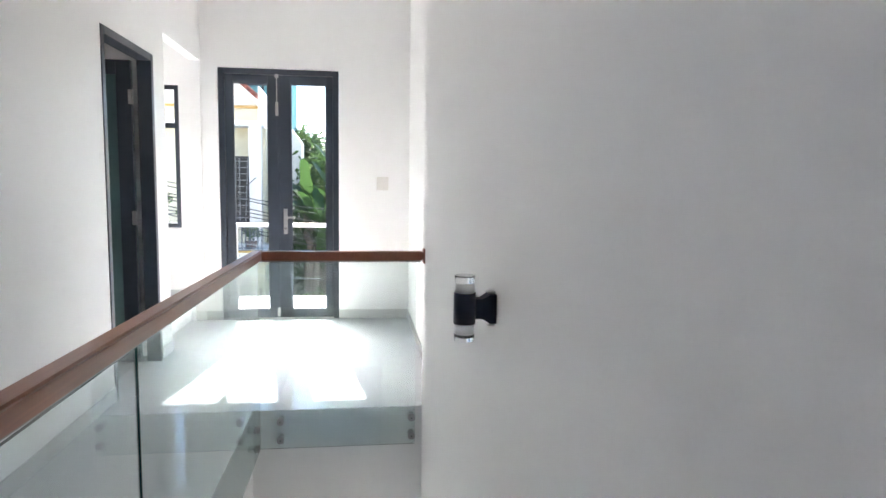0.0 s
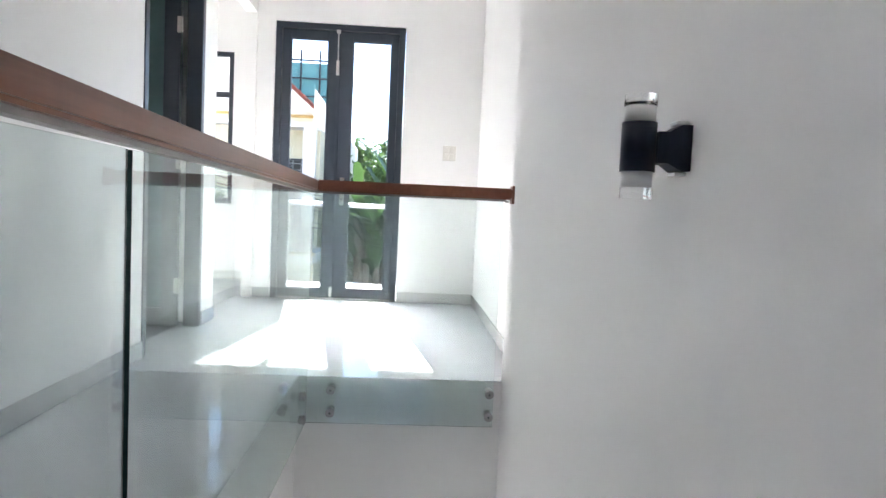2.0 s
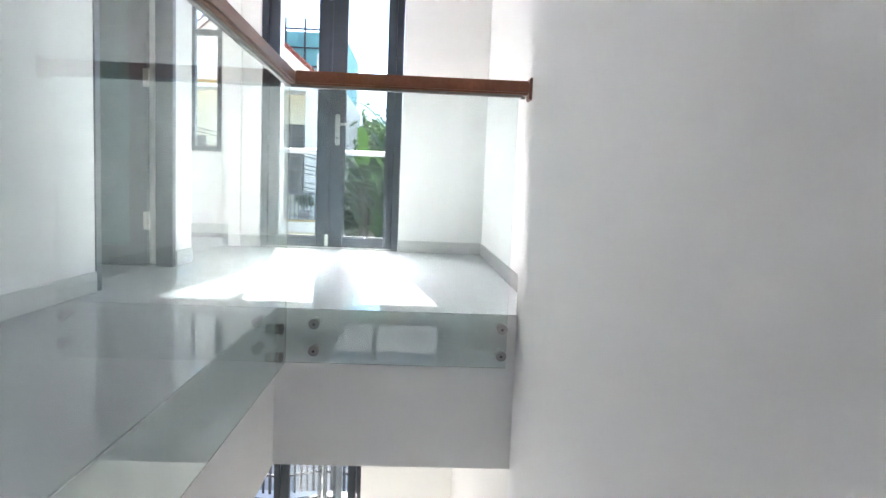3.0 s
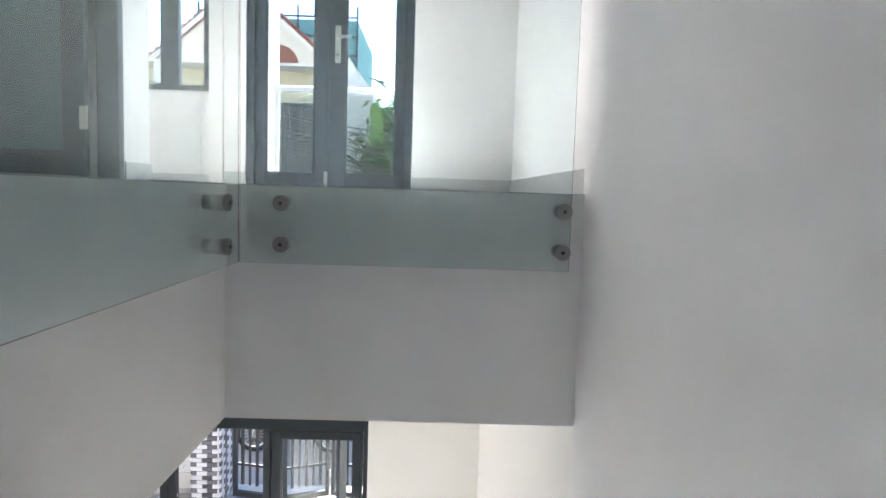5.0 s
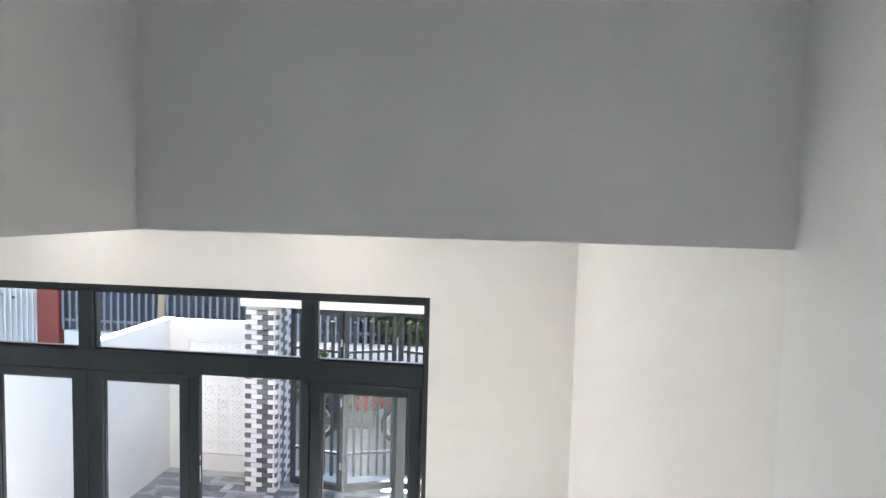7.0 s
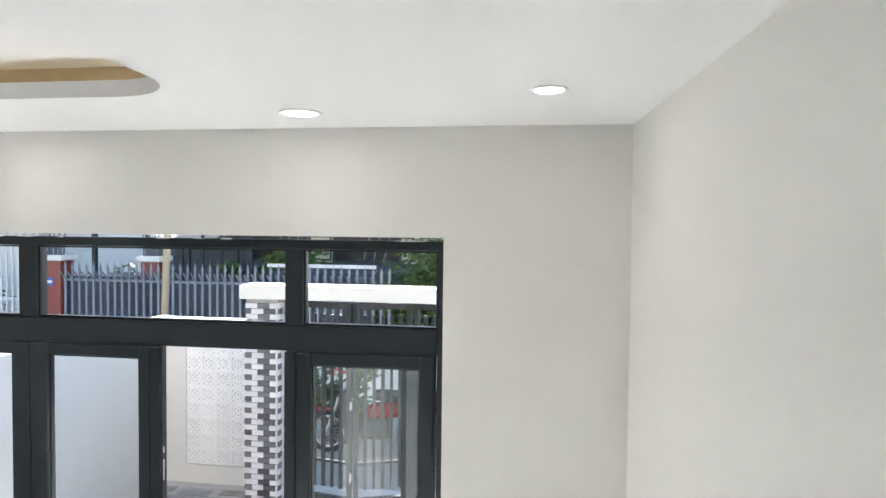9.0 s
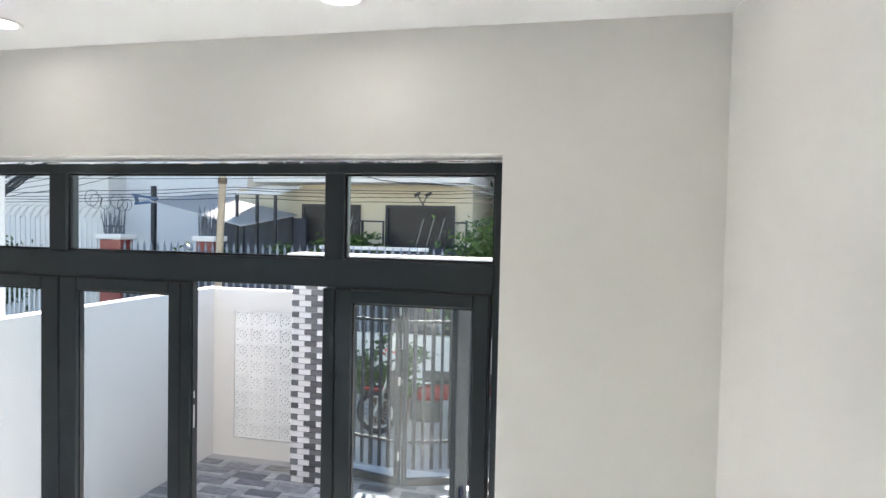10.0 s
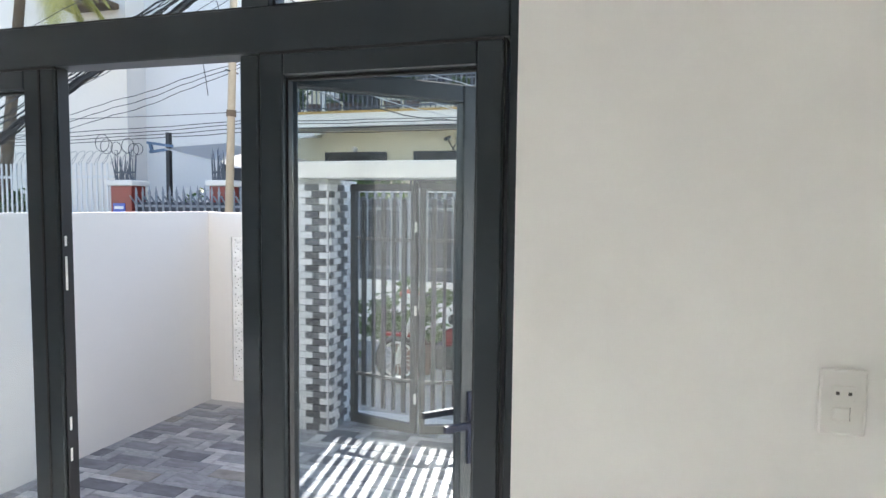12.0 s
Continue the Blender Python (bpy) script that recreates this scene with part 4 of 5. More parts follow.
red_post(-7.40, -6.96, 7.0, -1.68, True)
red_post(-5.52, -5.18, 7.16, -1.68, False)

# white picket gate with coils of razor wire
wg = thing("white_gate", (-10.2, 7.1, STREET), "white steel picket gate topped with coiled razor wire", "gate")
for z in (-3.95, -2.5, -1.62):
    part("rail", box(-13.0, -7.42, 7.10, 7.14, z - 0.025, z + 0.025), M_WHITEIRON, wg)
wp = to_mesh("white_picket", add_box(bm_new(), -0.016, 0.016, -0.01, 0.01, 0.0, 2.62), M_WHITEIRON)
for k in range(48):
    piece("picket", wp, wg, (-12.95 + 0.115 * k, 7.09, -4.0))


def coil(p, q, r, turns, thick, steps=16):
    p, q = Vector(p), Vector(q)
    d = (q - p)
    u = d.normalized()
    side = u.cross(Vector((0, 0, 1))).normalized()
    n = int(turns * steps)
    return [p + d * (k / n) + (side * math.cos(k * math.tau / steps) * 0.5 + Vector((0, 0, 1)) * math.sin(k * math.tau / steps)) * r + u * 0.1 * math.sin(k * math.tau / steps) for k in range(n + 1)]


def tube(pts, r, res=2):
    """A cable along points, swept as a round tube."""
    bm = bm_new()
    rings = []
    for i, p in enumerate(pts):
        t = (pts[min(i + 1, len(pts) - 1)] - pts[max(i - 1, 0)]).normalized()
        a = t.orthogonal().normalized() if not rings else (prev - t * prev.dot(t)).normalized()
        prev = a
        b = t.cross(a)
        rings.append([bm.verts.new(p + (a * math.cos(k * math.tau / 5) + b * math.sin(k * math.tau / 5)) * r) for k in range(5)])
    for r0, r1 in zip(rings, rings[1:]):
        for i in range(5):
            bm.faces.new((r0[i], r0[(i + 1) % 5], r1[(i + 1) % 5], r1[i]))
    return bm


part("razor_wire", tube(coil((-13, 7.12, -1.30), (-7.0, 7.12, -1.28), 0.12, 34, 0.006), 0.004), M_GRILLE, wg, "grey coiled razor wire")
for cx, cz, rr in ((-7.75, -1.02, 0.15), (-7.66, -1.08, 0.13), (-7.45, -1.12, 0.11), (-7.2, -1.08, 0.13), (-7.08, -1.15, 0.11), (-6.98, -1.14, 0.10)):
    part("loose_coil", tube([Vector((cx + rr * math.cos(a * math.tau / 20), 7.2, cz + rr * math.sin(a * math.tau / 20))) for a in range(21)], 0.006), M_IRON, wg)

# tall pale houses
ph = thing("pale_house", (-12, 12, STREET), "tall pale rendered house with blue shutters", "house")
part("wall", box(-20, -10.15, 10.4, 20, STREET, 9.0), M_PALEWARM, ph)
part("ledge", box(-11.65, -10.3, 9.9, 10.4, 2.42, 2.55, 0.02), M_BARK, ph, "brown window canopy")
for x in (-11.38,):
    w = part("window", box(x, x + 0.70, 10.33, 10.40, 1.17, 2.12), M_DARKWIN, ph)
    part("shutter", box(x - 0.04, x + 0.31, 10.28, 10.33, 1.15, 2.12), M_SHUTTER, w, "blue louvred shutter")
    part("shutter", box(x + 0.41, x + 0.76, 10.28, 10.33, 1.17, 2.14), M_SHUTTER, w)
part("gate_wall", box(-14, -7.7, 9.0, 9.15, STREET, -2.35), M_GREYWALL, ph)
bh = thing("blue_house", (-8.3, 13, STREET), "pale blue rendered house wall", "house")
part("wall", box(-10.15, -6.75, 11.0, 12.3, STREET, 9.0), M_PALEBLUE, bh)
part("roof_edge", box(-10.15, -6.72, 10.9, 12.4, 9.0, 9.12, 0.01), M_PALEWARM, bh)

# lean-to awning
aw = thing("awning", (-6.4, 8.6, STREET), "sloping pale sheet awning on dark posts", "awning")
bm = bm_new()
q = [(-7.35, 8.3, -1.04), (-5.3, 8.3, -1.50), (-4.9, 9.9, -1.25), (-7.1, 9.9, -0.80)]
lo, hi = [bm.verts.new(p) for p in q], [bm.verts.new((x, y, z + 0.03)) for x, y, z in q]
bm.faces.new(lo)
bm.faces.new(hi)
for i in range(4):
    bm.faces.new((lo[i], lo[(i + 1) % 4], hi[(i + 1) % 4], hi[i]))
part("sheet", bm, M_SHEET, aw)
for x, y, z in ((-7.3, 8.35, -0.72), (-5.3, 8.35, -1.5), (-7.1, 9.8, -0.8), (-5.0, 9.8, -1.25)):
    part("post", box(x - 0.04, x + 0.04, y - 0.04, y + 0.04, STREET, z), M_IRON, aw)
for p, q in (((-7.78, 8.33, -0.90), (-7.2, 8.33, -0.98)), ((-7.72, 8.33, -1.08), (-7.3, 8.33, -1.04)), ((-7.72, 8.33, -0.90), (-7.66, 8.33, -1.10))):
    part("bracket", rail_bar(bm_new(), p, q, 0.05, 0.05), M_SHUTTER, aw, "dark blue steel bracket")
# dark sheet added for the grey shade below the awning
part("shade_sheet", box(-7.0, -4.7, 9.92, 9.97, STREET, -1.3), M_TARP_SHADE, aw)
part("back_wall", box(-6.75, -4.9, 10.6, 10.75, STREET, -0.62), M_CREAM, aw, "cream wall behind the awning")

# slatted pergola between the houses
pg = thing("pergola", (-5.2, 9.2, STREET), "pale slatted pergola roof on thin posts", "pergola")
for k in range(9):
    part("slat", box(-5.7, -4.75, 8.7 + 0.14 * k, 8.75 + 0.14 * k, -0.86 + 0.028 * k, -0.83 + 0.028 * k), M_WHITEIRON, pg)
for x in (-5.65, -5.2, -4.8):
    part("post", box(x - 0.025, x + 0.025, 8.7, 8.75, STREET, -0.86), M_IRON, pg)

# cream house with balcony and gable
ch = thing("cream_house", (-3, 11, STREET), "cream two-storey house with a planted balcony", "house")
part("wall", box(-5.0, -1.06, 10.2, 16.0, STREET, -0.55), M_CREAM, ch)
part("upper_wall", box(-6.2, -1.25, 12.02, 18.0, -0.27, 3.06), M_CREAM, ch)
part("balcony_slab", box(-5.68, -0.98, 9.4, 12.02, -0.55, -0.30), M_PALEWARM, ch)
part("slab_edge", box(-5.70, -0.96, 9.38, 9.6, -0.30, -0.255), M_OCHRE, ch, "ochre painted slab edge")
part("column", box(-1.60, -1.27, 11.25, 11.5, -0.30, 3.0), M_PALEWARM, ch)
part("column", box(-5.60, -5.25, 11.25, 11.5, -0.30, 3.0), M_PALEWARM, ch)
part("inner_pier", box(-4.35, -3.65, 11.8, 12.02, -0.27, 3.0), M_CREAM, ch)
part("soffit", box(-6.2, -1.25, 11.2, 12.02, 3.0, 3.06), M_PALEWARM, ch)
part("parapet", box(-6.2, -1.25, 11.9, 12.06, 3.06, 3.2), M_PALEWARM, ch)

# gable wall with an arched vent, and the roof
gh = thing("gable_house", (-6.1, 22, STREET), "white house with a red tiled gable roof behind the street", "house")
GY, GP, GZ, GE, GL, GR, G0 = 20.4, -6.14, 7.66, 4.60, -9.7, -2.58, 4.45
part("wall", box(GL, GR, GY, 28.0, STREET, G0), M_CREAM, gh)
bm = bm_new()
g0 = [(GL, G0), (GR, G0), (GR, GE), (GP, GZ), (GL, GE)]
lo, hi = [bm.verts.new((x, GY, z)) for x, z in g0], [bm.verts.new((x, 28.0, z)) for x, z in g0]
bm.faces.new(lo)
bm.faces.new(hi)
for i in range(5):
    bm.faces.new((lo[i], lo[(i + 1) % 5], hi[(i + 1) % 5], hi[i]))
part("gable_wall", bm, M_PALEWARM, gh, "white rendered gable")
part("gable_band", box(GL, GR, GY - 0.08, GY, G0 + 0.02, G0 + 0.14), M_OCHRE, gh)
bm = bm_new()
for y in (GY - 0.05, GY + 0.02):
    for k in range(17):
        bm.verts.new((-4.78 - 0.80 * math.cos(k * math.pi / 16), y, 4.72 + 0.80 * math.sin(k * math.pi / 16)))
vs = list(bm.verts)
bm.faces.new(vs[:17])
for k in range(16):
    bm.faces.new((vs[k], vs[k + 1], vs[k + 18], vs[k + 17]))
part("arch_vent", bm, M_ROOF, gh, "terracotta half-round gable vent")
SLOPE = (GZ - GE) / (GP - GL)
sl = math.atan(SLOPE)
for s in (1, -1):
    bm = bm_new()
    a, b = Vector((GP, GY - 0.4, GZ + 0.03)), Vector((GP + s * 3.80, GY - 0.4, GZ + 0.03 - 3.80 * SLOPE))
    n = Vector((s * math.sin(sl), 0, math.cos(sl))) * 0.14
    pts = [a, b, b + n, a + n]
    lo, hi = [bm.verts.new(p) for p in pts], [bm.verts.new(p + Vector((0, 7.6, 0))) for p in pts]
    bm.faces.new(lo)
    bm.faces.new(hi)
    for i in range(4):
        bm.faces.new((lo[i], lo[(i + 1) % 4], hi[(i + 1) % 4], hi[i]))
    rf = part("roof", bm, M_ROOF, gh, "terracotta tiled roof slope")
    for k in range(18):
        c = a.lerp(b, (k + 0.5) / 18) + n
        part("tile_course", rail_bar(bm_new(), c, c + Vector((0, 7.6, 0)), 0.22, 0.06), M_ROOF, rf)
    part("verge_board", rail_bar(bm_new(), a + Vector((0, -0.02, -0.04)), b + Vector((0, -0.02, -0.04)), 0.05, 0.16), M_OUTWALL, rf, "white verge board")


def grille_window(x0, x1, z0, z1, y, parent, bars):
    w = part("window", box(x0, x1, y - 0.03, y + 0.02, z0, z1), M_DARKWIN, parent, "dark window behind an iron grille")
    part("window_frame", beads(x0 - 0.05, x1 + 0.05, z0 - 0.05, z1 + 0.05, y - 0.07, y - 0.02, 0.06), M_IRON, w)
    if not bars:
        # pale slanted bars, painted as reflections in the dark glass
        for k in range(3):
            x = x0 + (x1 - x0) * (0.45 + 0.16 * k)
            part("reflection_bar", rail_bar(bm_new(), (x, y - 0.036, z0 + 0.02), (x + 0.16, y - 0.036, z1 - 0.22), 0.006, 0.02), M_GRILLE, w, "pale bar painted as a reflection in the pane")
        return
    bm = bm_new()
    rnd = random.Random(int(x0 * 100))
    for k in range(bars):
        z = z0 + (z1 - z0) * (k + 0.5) / bars
        add_box(bm, x0, x1, y - 0.09, y - 0.075, z - 0.011, z + 0.011)
    for k in range(5):
        x = x0 + (x1 - x0) * (k + 0.5) / 5
        cyl((x, y - 0.1, z0), (x + rnd.uniform(-0.14, 0.14), y - 0.1, z1), 0.013, 5, bm=bm)
    part("grille", bm, M_GRILLE, w, "grey iron grille")


grille_window(-4.85, -3.58, -1.85, -1.03, 10.2, ch, 0)
grille_window(-2.90, -1.48, -1.85, -1.03, 10.2, ch, 0)
grille_window(-3.45, -2.66, 0.35, 2.15, 12.02, ch, 10)
grille_window(-2.53, -1.75, 0.35, 2.15, 12.02, ch, 10)
part("dark_doorway", box(-5.35, -4.38, 11.96, 12.04, -0.25, 1.80), M_DARKWIN, ch)
for x0, x1 in ((-3.42, -2.92), (-3.62, -3.40), (-1.42, -1.12)):
    part("window_guard", beads(x0, x1, -1.85, -1.32, 9.95, 9.98, 0.035), M_IRON, ch)

rail = thing("balcony_fence", (-3.3, 9.5, -0.255), "dark grey-blue steel balcony fence of thin bars", "railing")
part("top_rail", box(-5.66, -0.98, 9.44, 9.49, 0.34, 0.385), M_RAILPAINT, rail)
part("low_rail", box(-5.66, -0.98, 9.45, 9.48, -0.20, -0.175), M_RAILPAINT, rail)
bar_mesh = to_mesh("bar", add_box(bm_new(), -0.011, 0.011, -0.008, 0.008, 0, 0.6), M_RAILPAINT)
for k in range(48):
    piece("bar", bar_mesh, rail, (-5.62 + 0.098 * k, 9.465, -0.255))


def potted(x, y, z, r, h, seed, material=None, spread=1.0):
    p = thing("potted_plant", (x, y, z), "leafy green plant in a clay pot", "plant", "plants on the balcony")
    bm = cyl((x, y, z), (x, y, z + r * 1.3), r * 0.75, 14, r)
    part("pot", bm, M_POT, p)
    part("foliage", leaf_cloud(420, (x, y, z + r * 1.3 + h * 0.5), (h * 0.5 * spread, h * 0.4 * spread, h * 0.6), 0.06, seed, hollow=0.1), material or M_LEAF, p)


for k, (x, h) in enumerate(((-5.45, 0.9), (-5.0, 1.1), (-4.55, 0.7), (-4.1, 1.0), (-2.9, 0.5), (-1.9, 0.45), (-1.35, 0.5))):
    potted(x, 9.85, -0.255, 0.16, h, 30 + k)
potted(-3.3, 9.85, -0.255, 0.17, 1.15, 44)
fl_lamp = thing("facade_lamp", (-4.23, 10.15, -0.92), "small round white outdoor lamp on the facade", "lamp")
part("base", cyl((-4.23, 10.2, -0.92), (-4.23, 10.16, -0.92), 0.05, 14), M_GREYWALL, fl_lamp)
part("bulb", cyl((-4.23, 10.16, -0.92), (-4.23, 10.07, -0.92), 0.055, 14, 0.035), M_WHITEIRON, fl_lamp)
cctv = thing("security_camera", (-2.11, 10.15, -0.95), "pair of dark security cameras on a thin bracket", "camera")
bm = cyl((-2.11, 10.2, -1.0), (-2.11, 10.05, -0.95), 0.02, 8)
cyl((-2.11, 10.05, -0.95), (-2.20, 10.02, -0.78), 0.012, 6, bm=bm)
cyl((-2.11, 10.05, -0.95), (-2.0, 10.02, -0.80), 0.012, 6, bm=bm)
part("bracket", bm, M_IRON, cctv)
for x in (-2.22, -1.98):
    part("camera_head", cyl((x + 0.05, 10.06, -0.72), (x - 0.03, 9.97, -0.78), 0.032, 12, 0.036), M_IRON, cctv)

# white house wing, netted building and trees beyond
ww = thing("white_house", (-0.1, 16, STREET), "white rendered neighbouring house", "house")
bm = bm_new()
g0 = [(-1.6, STREET), (-0.34, STREET), (-0.34, 2.7), (-1.6, 4.35)]
lo, hi = [bm.verts.new((x, 13.0, z)) for x, z in g0], [bm.verts.new((x, 13.9, z)) for x, z in g0]
bm.faces.new(lo)
bm.faces.new(hi)
for i in range(4):
    bm.faces.new((lo[i], lo[(i + 1) % 4], hi[(i + 1) % 4], hi[i]))
part("wall", bm, M_PALEWARM, ww)
nb = thing("netted_building", (-6, 28, STREET), "building under teal scaffold netting", "building")
part("netting", box(-9.5, -2.3, 25.0, 32.0, STREET, 7.7), M_NET, nb)
bm = bm_new()
for k in range(9):
    x = -9.5 + 0.9 * k
    add_box(bm, x - 0.04, x + 0.04, 24.85, 24.93, STREET, 8.3)
for k in range(9):
    z = 1.0 + 0.85 * k
    add_box(bm, -9.6, -2.2, 24.80, 24.86, z - 0.035, z + 0.035)
part("scaffold", bm, M_IRON, nb)

tree((-0.3, 26, STREET), 8.9, (1.9, 1.6, 2.3), 5200, 0.15, 3, "leafy green tree behind the houses")
tree((3.0, 25, STREET), 8.2, (2.4, 2.0, 2.6), 4200, 0.15, 4, "leafy green tree behind the houses")


def banana(base, n, seed):
    base = Vector(base)
    b = thing("banana_plant", base, "tall banana plant with broad torn green leaves", "plant")
    rnd = random.Random(seed)
    for k in range(3):
        p = base + Vector((rnd.uniform(-0.4, 0.4), rnd.uniform(-0.3, 0.3), 0))
        part("stem", cyl(p, p + Vector((rnd.uniform(-0.2, 0.2), 0, 4.3 + rnd.uniform(-0.5, 0.5))), 0.13, 12, 0.08), M_BARK, b, "", True)
    for k in range(n):
        a = -0.35 + math.tau * k / n + rnd.uniform(-0.2, 0.2)
        L, wd2 = rnd.uniform(1.7, 2.6), rnd.uniform(0.13, 0.22)
        out = Vector((math.cos(a), 0.7 * math.sin(a), 0))
        side = out.cross(Vector((0, 0, 1))).normalized()
        p0 = base + Vector((0, 0, 4.2 + rnd.uniform(-1.2, 0.6)))
        rise, fall = rnd.uniform(1.3, 2.3), rnd.uniform(0.5, 1.4)
        bm = bm_new()
        rows = []
        for i in range(13):
            u = i / 12
            c = p0 + out * (L * 0.5 * u) + Vector((0, 0, rise * L * 0.55 * u - fall * L * 0.45 * u * u))
            w = wd2 * (math.sin(math.pi * min(1, 0.04 + u * 0.96)) ** 0.55) * (0.08 if u < 0.12 else 1) * rnd.uniform(0.72, 1.0)
            up = Vector((0, 0, 0.35 * w))
            rows.append([bm.verts.new(c + side * w + up), bm.verts.new(c), bm.verts.new(c - side * w + up)])
        for r0, r1 in zip(rows, rows[1:]):
            for i in range(2):
                bm.faces.new((r0[i], r0[i + 1], r1[i + 1], r1[i]))
        part("leaf", bm, M_BANANA, b, "broad green leaf", True)


banana((0.45, 10.3, STREET), 17, 8)
banana((1.25, 10.6, STREET), 17, 9)
banana((0.95, 11.3, STREET + 0.5), 15, 14)
banana((0.0, 11.6, STREET), 14, 10)
shrub("thicket", (0.9, 12.6, -0.7), (1.7, 0.7, 2.9), 9500, 0.13, 17, "dark green thicket behind the banana plants")
shrub("hedge", (0.75, 7.45, -2.55), (1.75, 0.42, 1.15), 15000, 0.065, 11, "dense green climbing hedge beside the fence", M_HEDGE)
shrub("hedge", (-3.3, 9.2, -1.85), (1.0, 0.25, 0.3), 900, 0.06, 18, "low green plants under the facade windows", M_HEDGE)
shrub("hedge", (-5.6, 7.7, -2.7), (1.3, 0.3, 0.75), 1500, 0.07, 12, "dark green shrubs behind the fence")
shrub("hedge", (-3.9, 7.8, -2.0), (0.6, 0.3, 0.3), 700, 0.06, 13, "green shrub leaning over the fence")
shrub("hedge", (-11.0, 8.2, -2.6), (1.4, 0.5, 0.8), 1500, 0.08, 15, "green shrubs behind the white gate")
shrub("hedge", (1.2, 7.9, -1.75), (1.9, 0.6, 0.7), 6500, 0.065, 16, "dense green climbing hedge beside the fence", M_HEDGE)
shrub("yellow_flowers", (0.08, 7.0, -1.92), (0.16, 0.12, 0.16), 90, 0.04, 19, "small yellow blossoms on the climbing hedge", M_YELLOWFL)

# parked car cover and blue-edged shelter behind the fence
tp = thing("covered_shelter", (-2.0, 8.4, STREET), "dark tarpaulin shelter with a pale front edge", "shelter")
bm = box(-3.4, -0.2, 7.7, 9.6, STREET, -1.98, 0.12, 2)
for v in bm.verts:
    v.co.z += 0.10 * noise.noise(v.co * 1.7) if v.co.z > -3 else 0
part("tarpaulin", bm, M_TARP_SHADE, tp)
part("front_edge", box(-3.35, -1.35, 7.62, 7.68, -1.86, -1.80), M_AWN, tp, "pale blue front edge")
for x in (-3.3, -2.4, -1.4):
    part("post", box(x - 0.025, x + 0.025, 7.63, 7.67, STREET, -1.84), M_IRON, tp)
# this wall's shade is painted: it wears the dark tarpaulin colour
structure("wall_behind_fence", box(-4.7, 6.0, 9.95, 10.15, STREET, -1.9), M_TARP_SHADE, "wall behind the fence with shade painted into its dark colour", "wall")

# utility pole and cables
pole = thing("utility_pole", (-4.16, 6.0, STREET), "weathered round concrete utility pole with a rusty collar", "pole")
part("shaft", cyl((-4.40, 6.0, STREET), (-4.07, 6.0, 4.2), 0.062, 18, 0.046), M_POLE, pole, "", True)
part("collar", cyl((-4.269, 6.0, -0.83), (-4.265, 6.0, -0.74), 0.070, 18, 0.068), M_BARK, pole, "rusty steel collar")
part("collar", cyl((-4.232, 6.0, 0.10), (-4.230, 6.0, 0.15), 0.064, 18, 0.063), M_BARK, pole)
for k in range(5):
    part("step_bolt", cyl((-4.245 + 0.014 * k, 5.86, -0.2 + 0.35 * k), (-4.245 + 0.014 * k, 6.14, -0.2 + 0.35 * k), 0.012, 6), M_IRON, pole)


def cable(p, q, sag, r, n=24, wave=0.012, material=None, label="black overhead power cable over the street"):
    p, q = Vector(p), Vector(q)
    ph = p.z * 7.3 + q.z * 3.1 + sag * 11
    pts = [p.lerp(q, k / n) - Vector((0, 0, sag * 4 * (k / n) * (1 - k / n) + wave * (math.sin(ph + k * 0.9) + 0.6 * math.sin(ph * 2 + k * 2.3)))) for k in range(n + 1)]
    return solid("power_cable", tube(pts, r), material or M_CABLE, label, "cable", "overhead cables", smooth=True)


rnd = random.Random(5)
for k in range(10):
    a, d = rnd.uniform(0, math.tau), rnd.uniform(0.0, 0.05)
    off = Vector((0, d * math.cos(a), d * math.sin(a)))
    cable(Vector((-10.5, 6.05, -1.98)) + off * 2.0, Vector((-4.1, 6.02, 1.26)) + off, 0.02 + rnd.uniform(-0.02, 0.02), rnd.uniform(0.010, 0.018), 44, 0.02)
for k in range(9):
    cable((-10.5, 6.08 + 0.01 * k, -0.62 - 0.16 * k + rnd.uniform(-0.06, 0.06)), (-4.1, 6.0, 1.36 + 0.02 * k), 0.12 + rnd.uniform(-0.03, 0.10), 0.009 + (0.006 if k % 3 == 0 else 0.0), 40, 0.018)
for k, (z0, z1, sg) in enumerate(((-0.75, 1.0, 0.1), (-0.95, 0.9, 0.12), (0.45, 2.1, 0.12))):
    cable((-10.5, 6.1, z0 - 0.5), (-4.1, 6.0, z1), sg, 0.0055)
for x, zt, zb in ((-4.9, 0.55, -0.5), (-4.5, 0.8, -0.15)):
    cable((x, 6.0, zt), (x + 0.25, 6.0, zb), -0.12, 0.006, 14, 0.02)
for z0, z1, sg in ((-1.0, -0.05, 0.06), (-1.05, -0.09, 0.12), (-1.1, -0.14, 0.18)):
    cable((-9.0, 6.0, z0), (-4.1, 6.0, z1), sg, 0.0055)
cable((-4.1, 6.0, -0.05), (-1.0, 9.0, -0.60), 0.25, 0.009)
for z, zr, sg in ((-1.02, -0.88, 0.03), (-1.06, -0.92, 0.06), (-1.12, -0.98, 0.05), (-1.20, -1.04, 0.03)):
    cable((-12.0, 6.2, z), (-4.1, 6.1, zr), sg, 0.006, 24, 0.005)
    cable((-4.1, 6.1, zr), (3.5, 6.2, z + 0.3), 0.10, 0.006, 24, 0.005)
cable((-12.0, 6.3, -0.72), (4.0, 6.3, -0.62), 0.05, 0.005, 24, 0.003)
for k in range(8):
    cable((-4.07, 6.0, 1.3 + 0.08 * k), (3.6, 6.0, -0.35 + 0.13 * k), 0.10 + 0.03 * (k % 3), 0.010)
cable((-4.07, 6.0, 1.25), (-1.4, 11.3, 1.6), 0.7, 0.012)

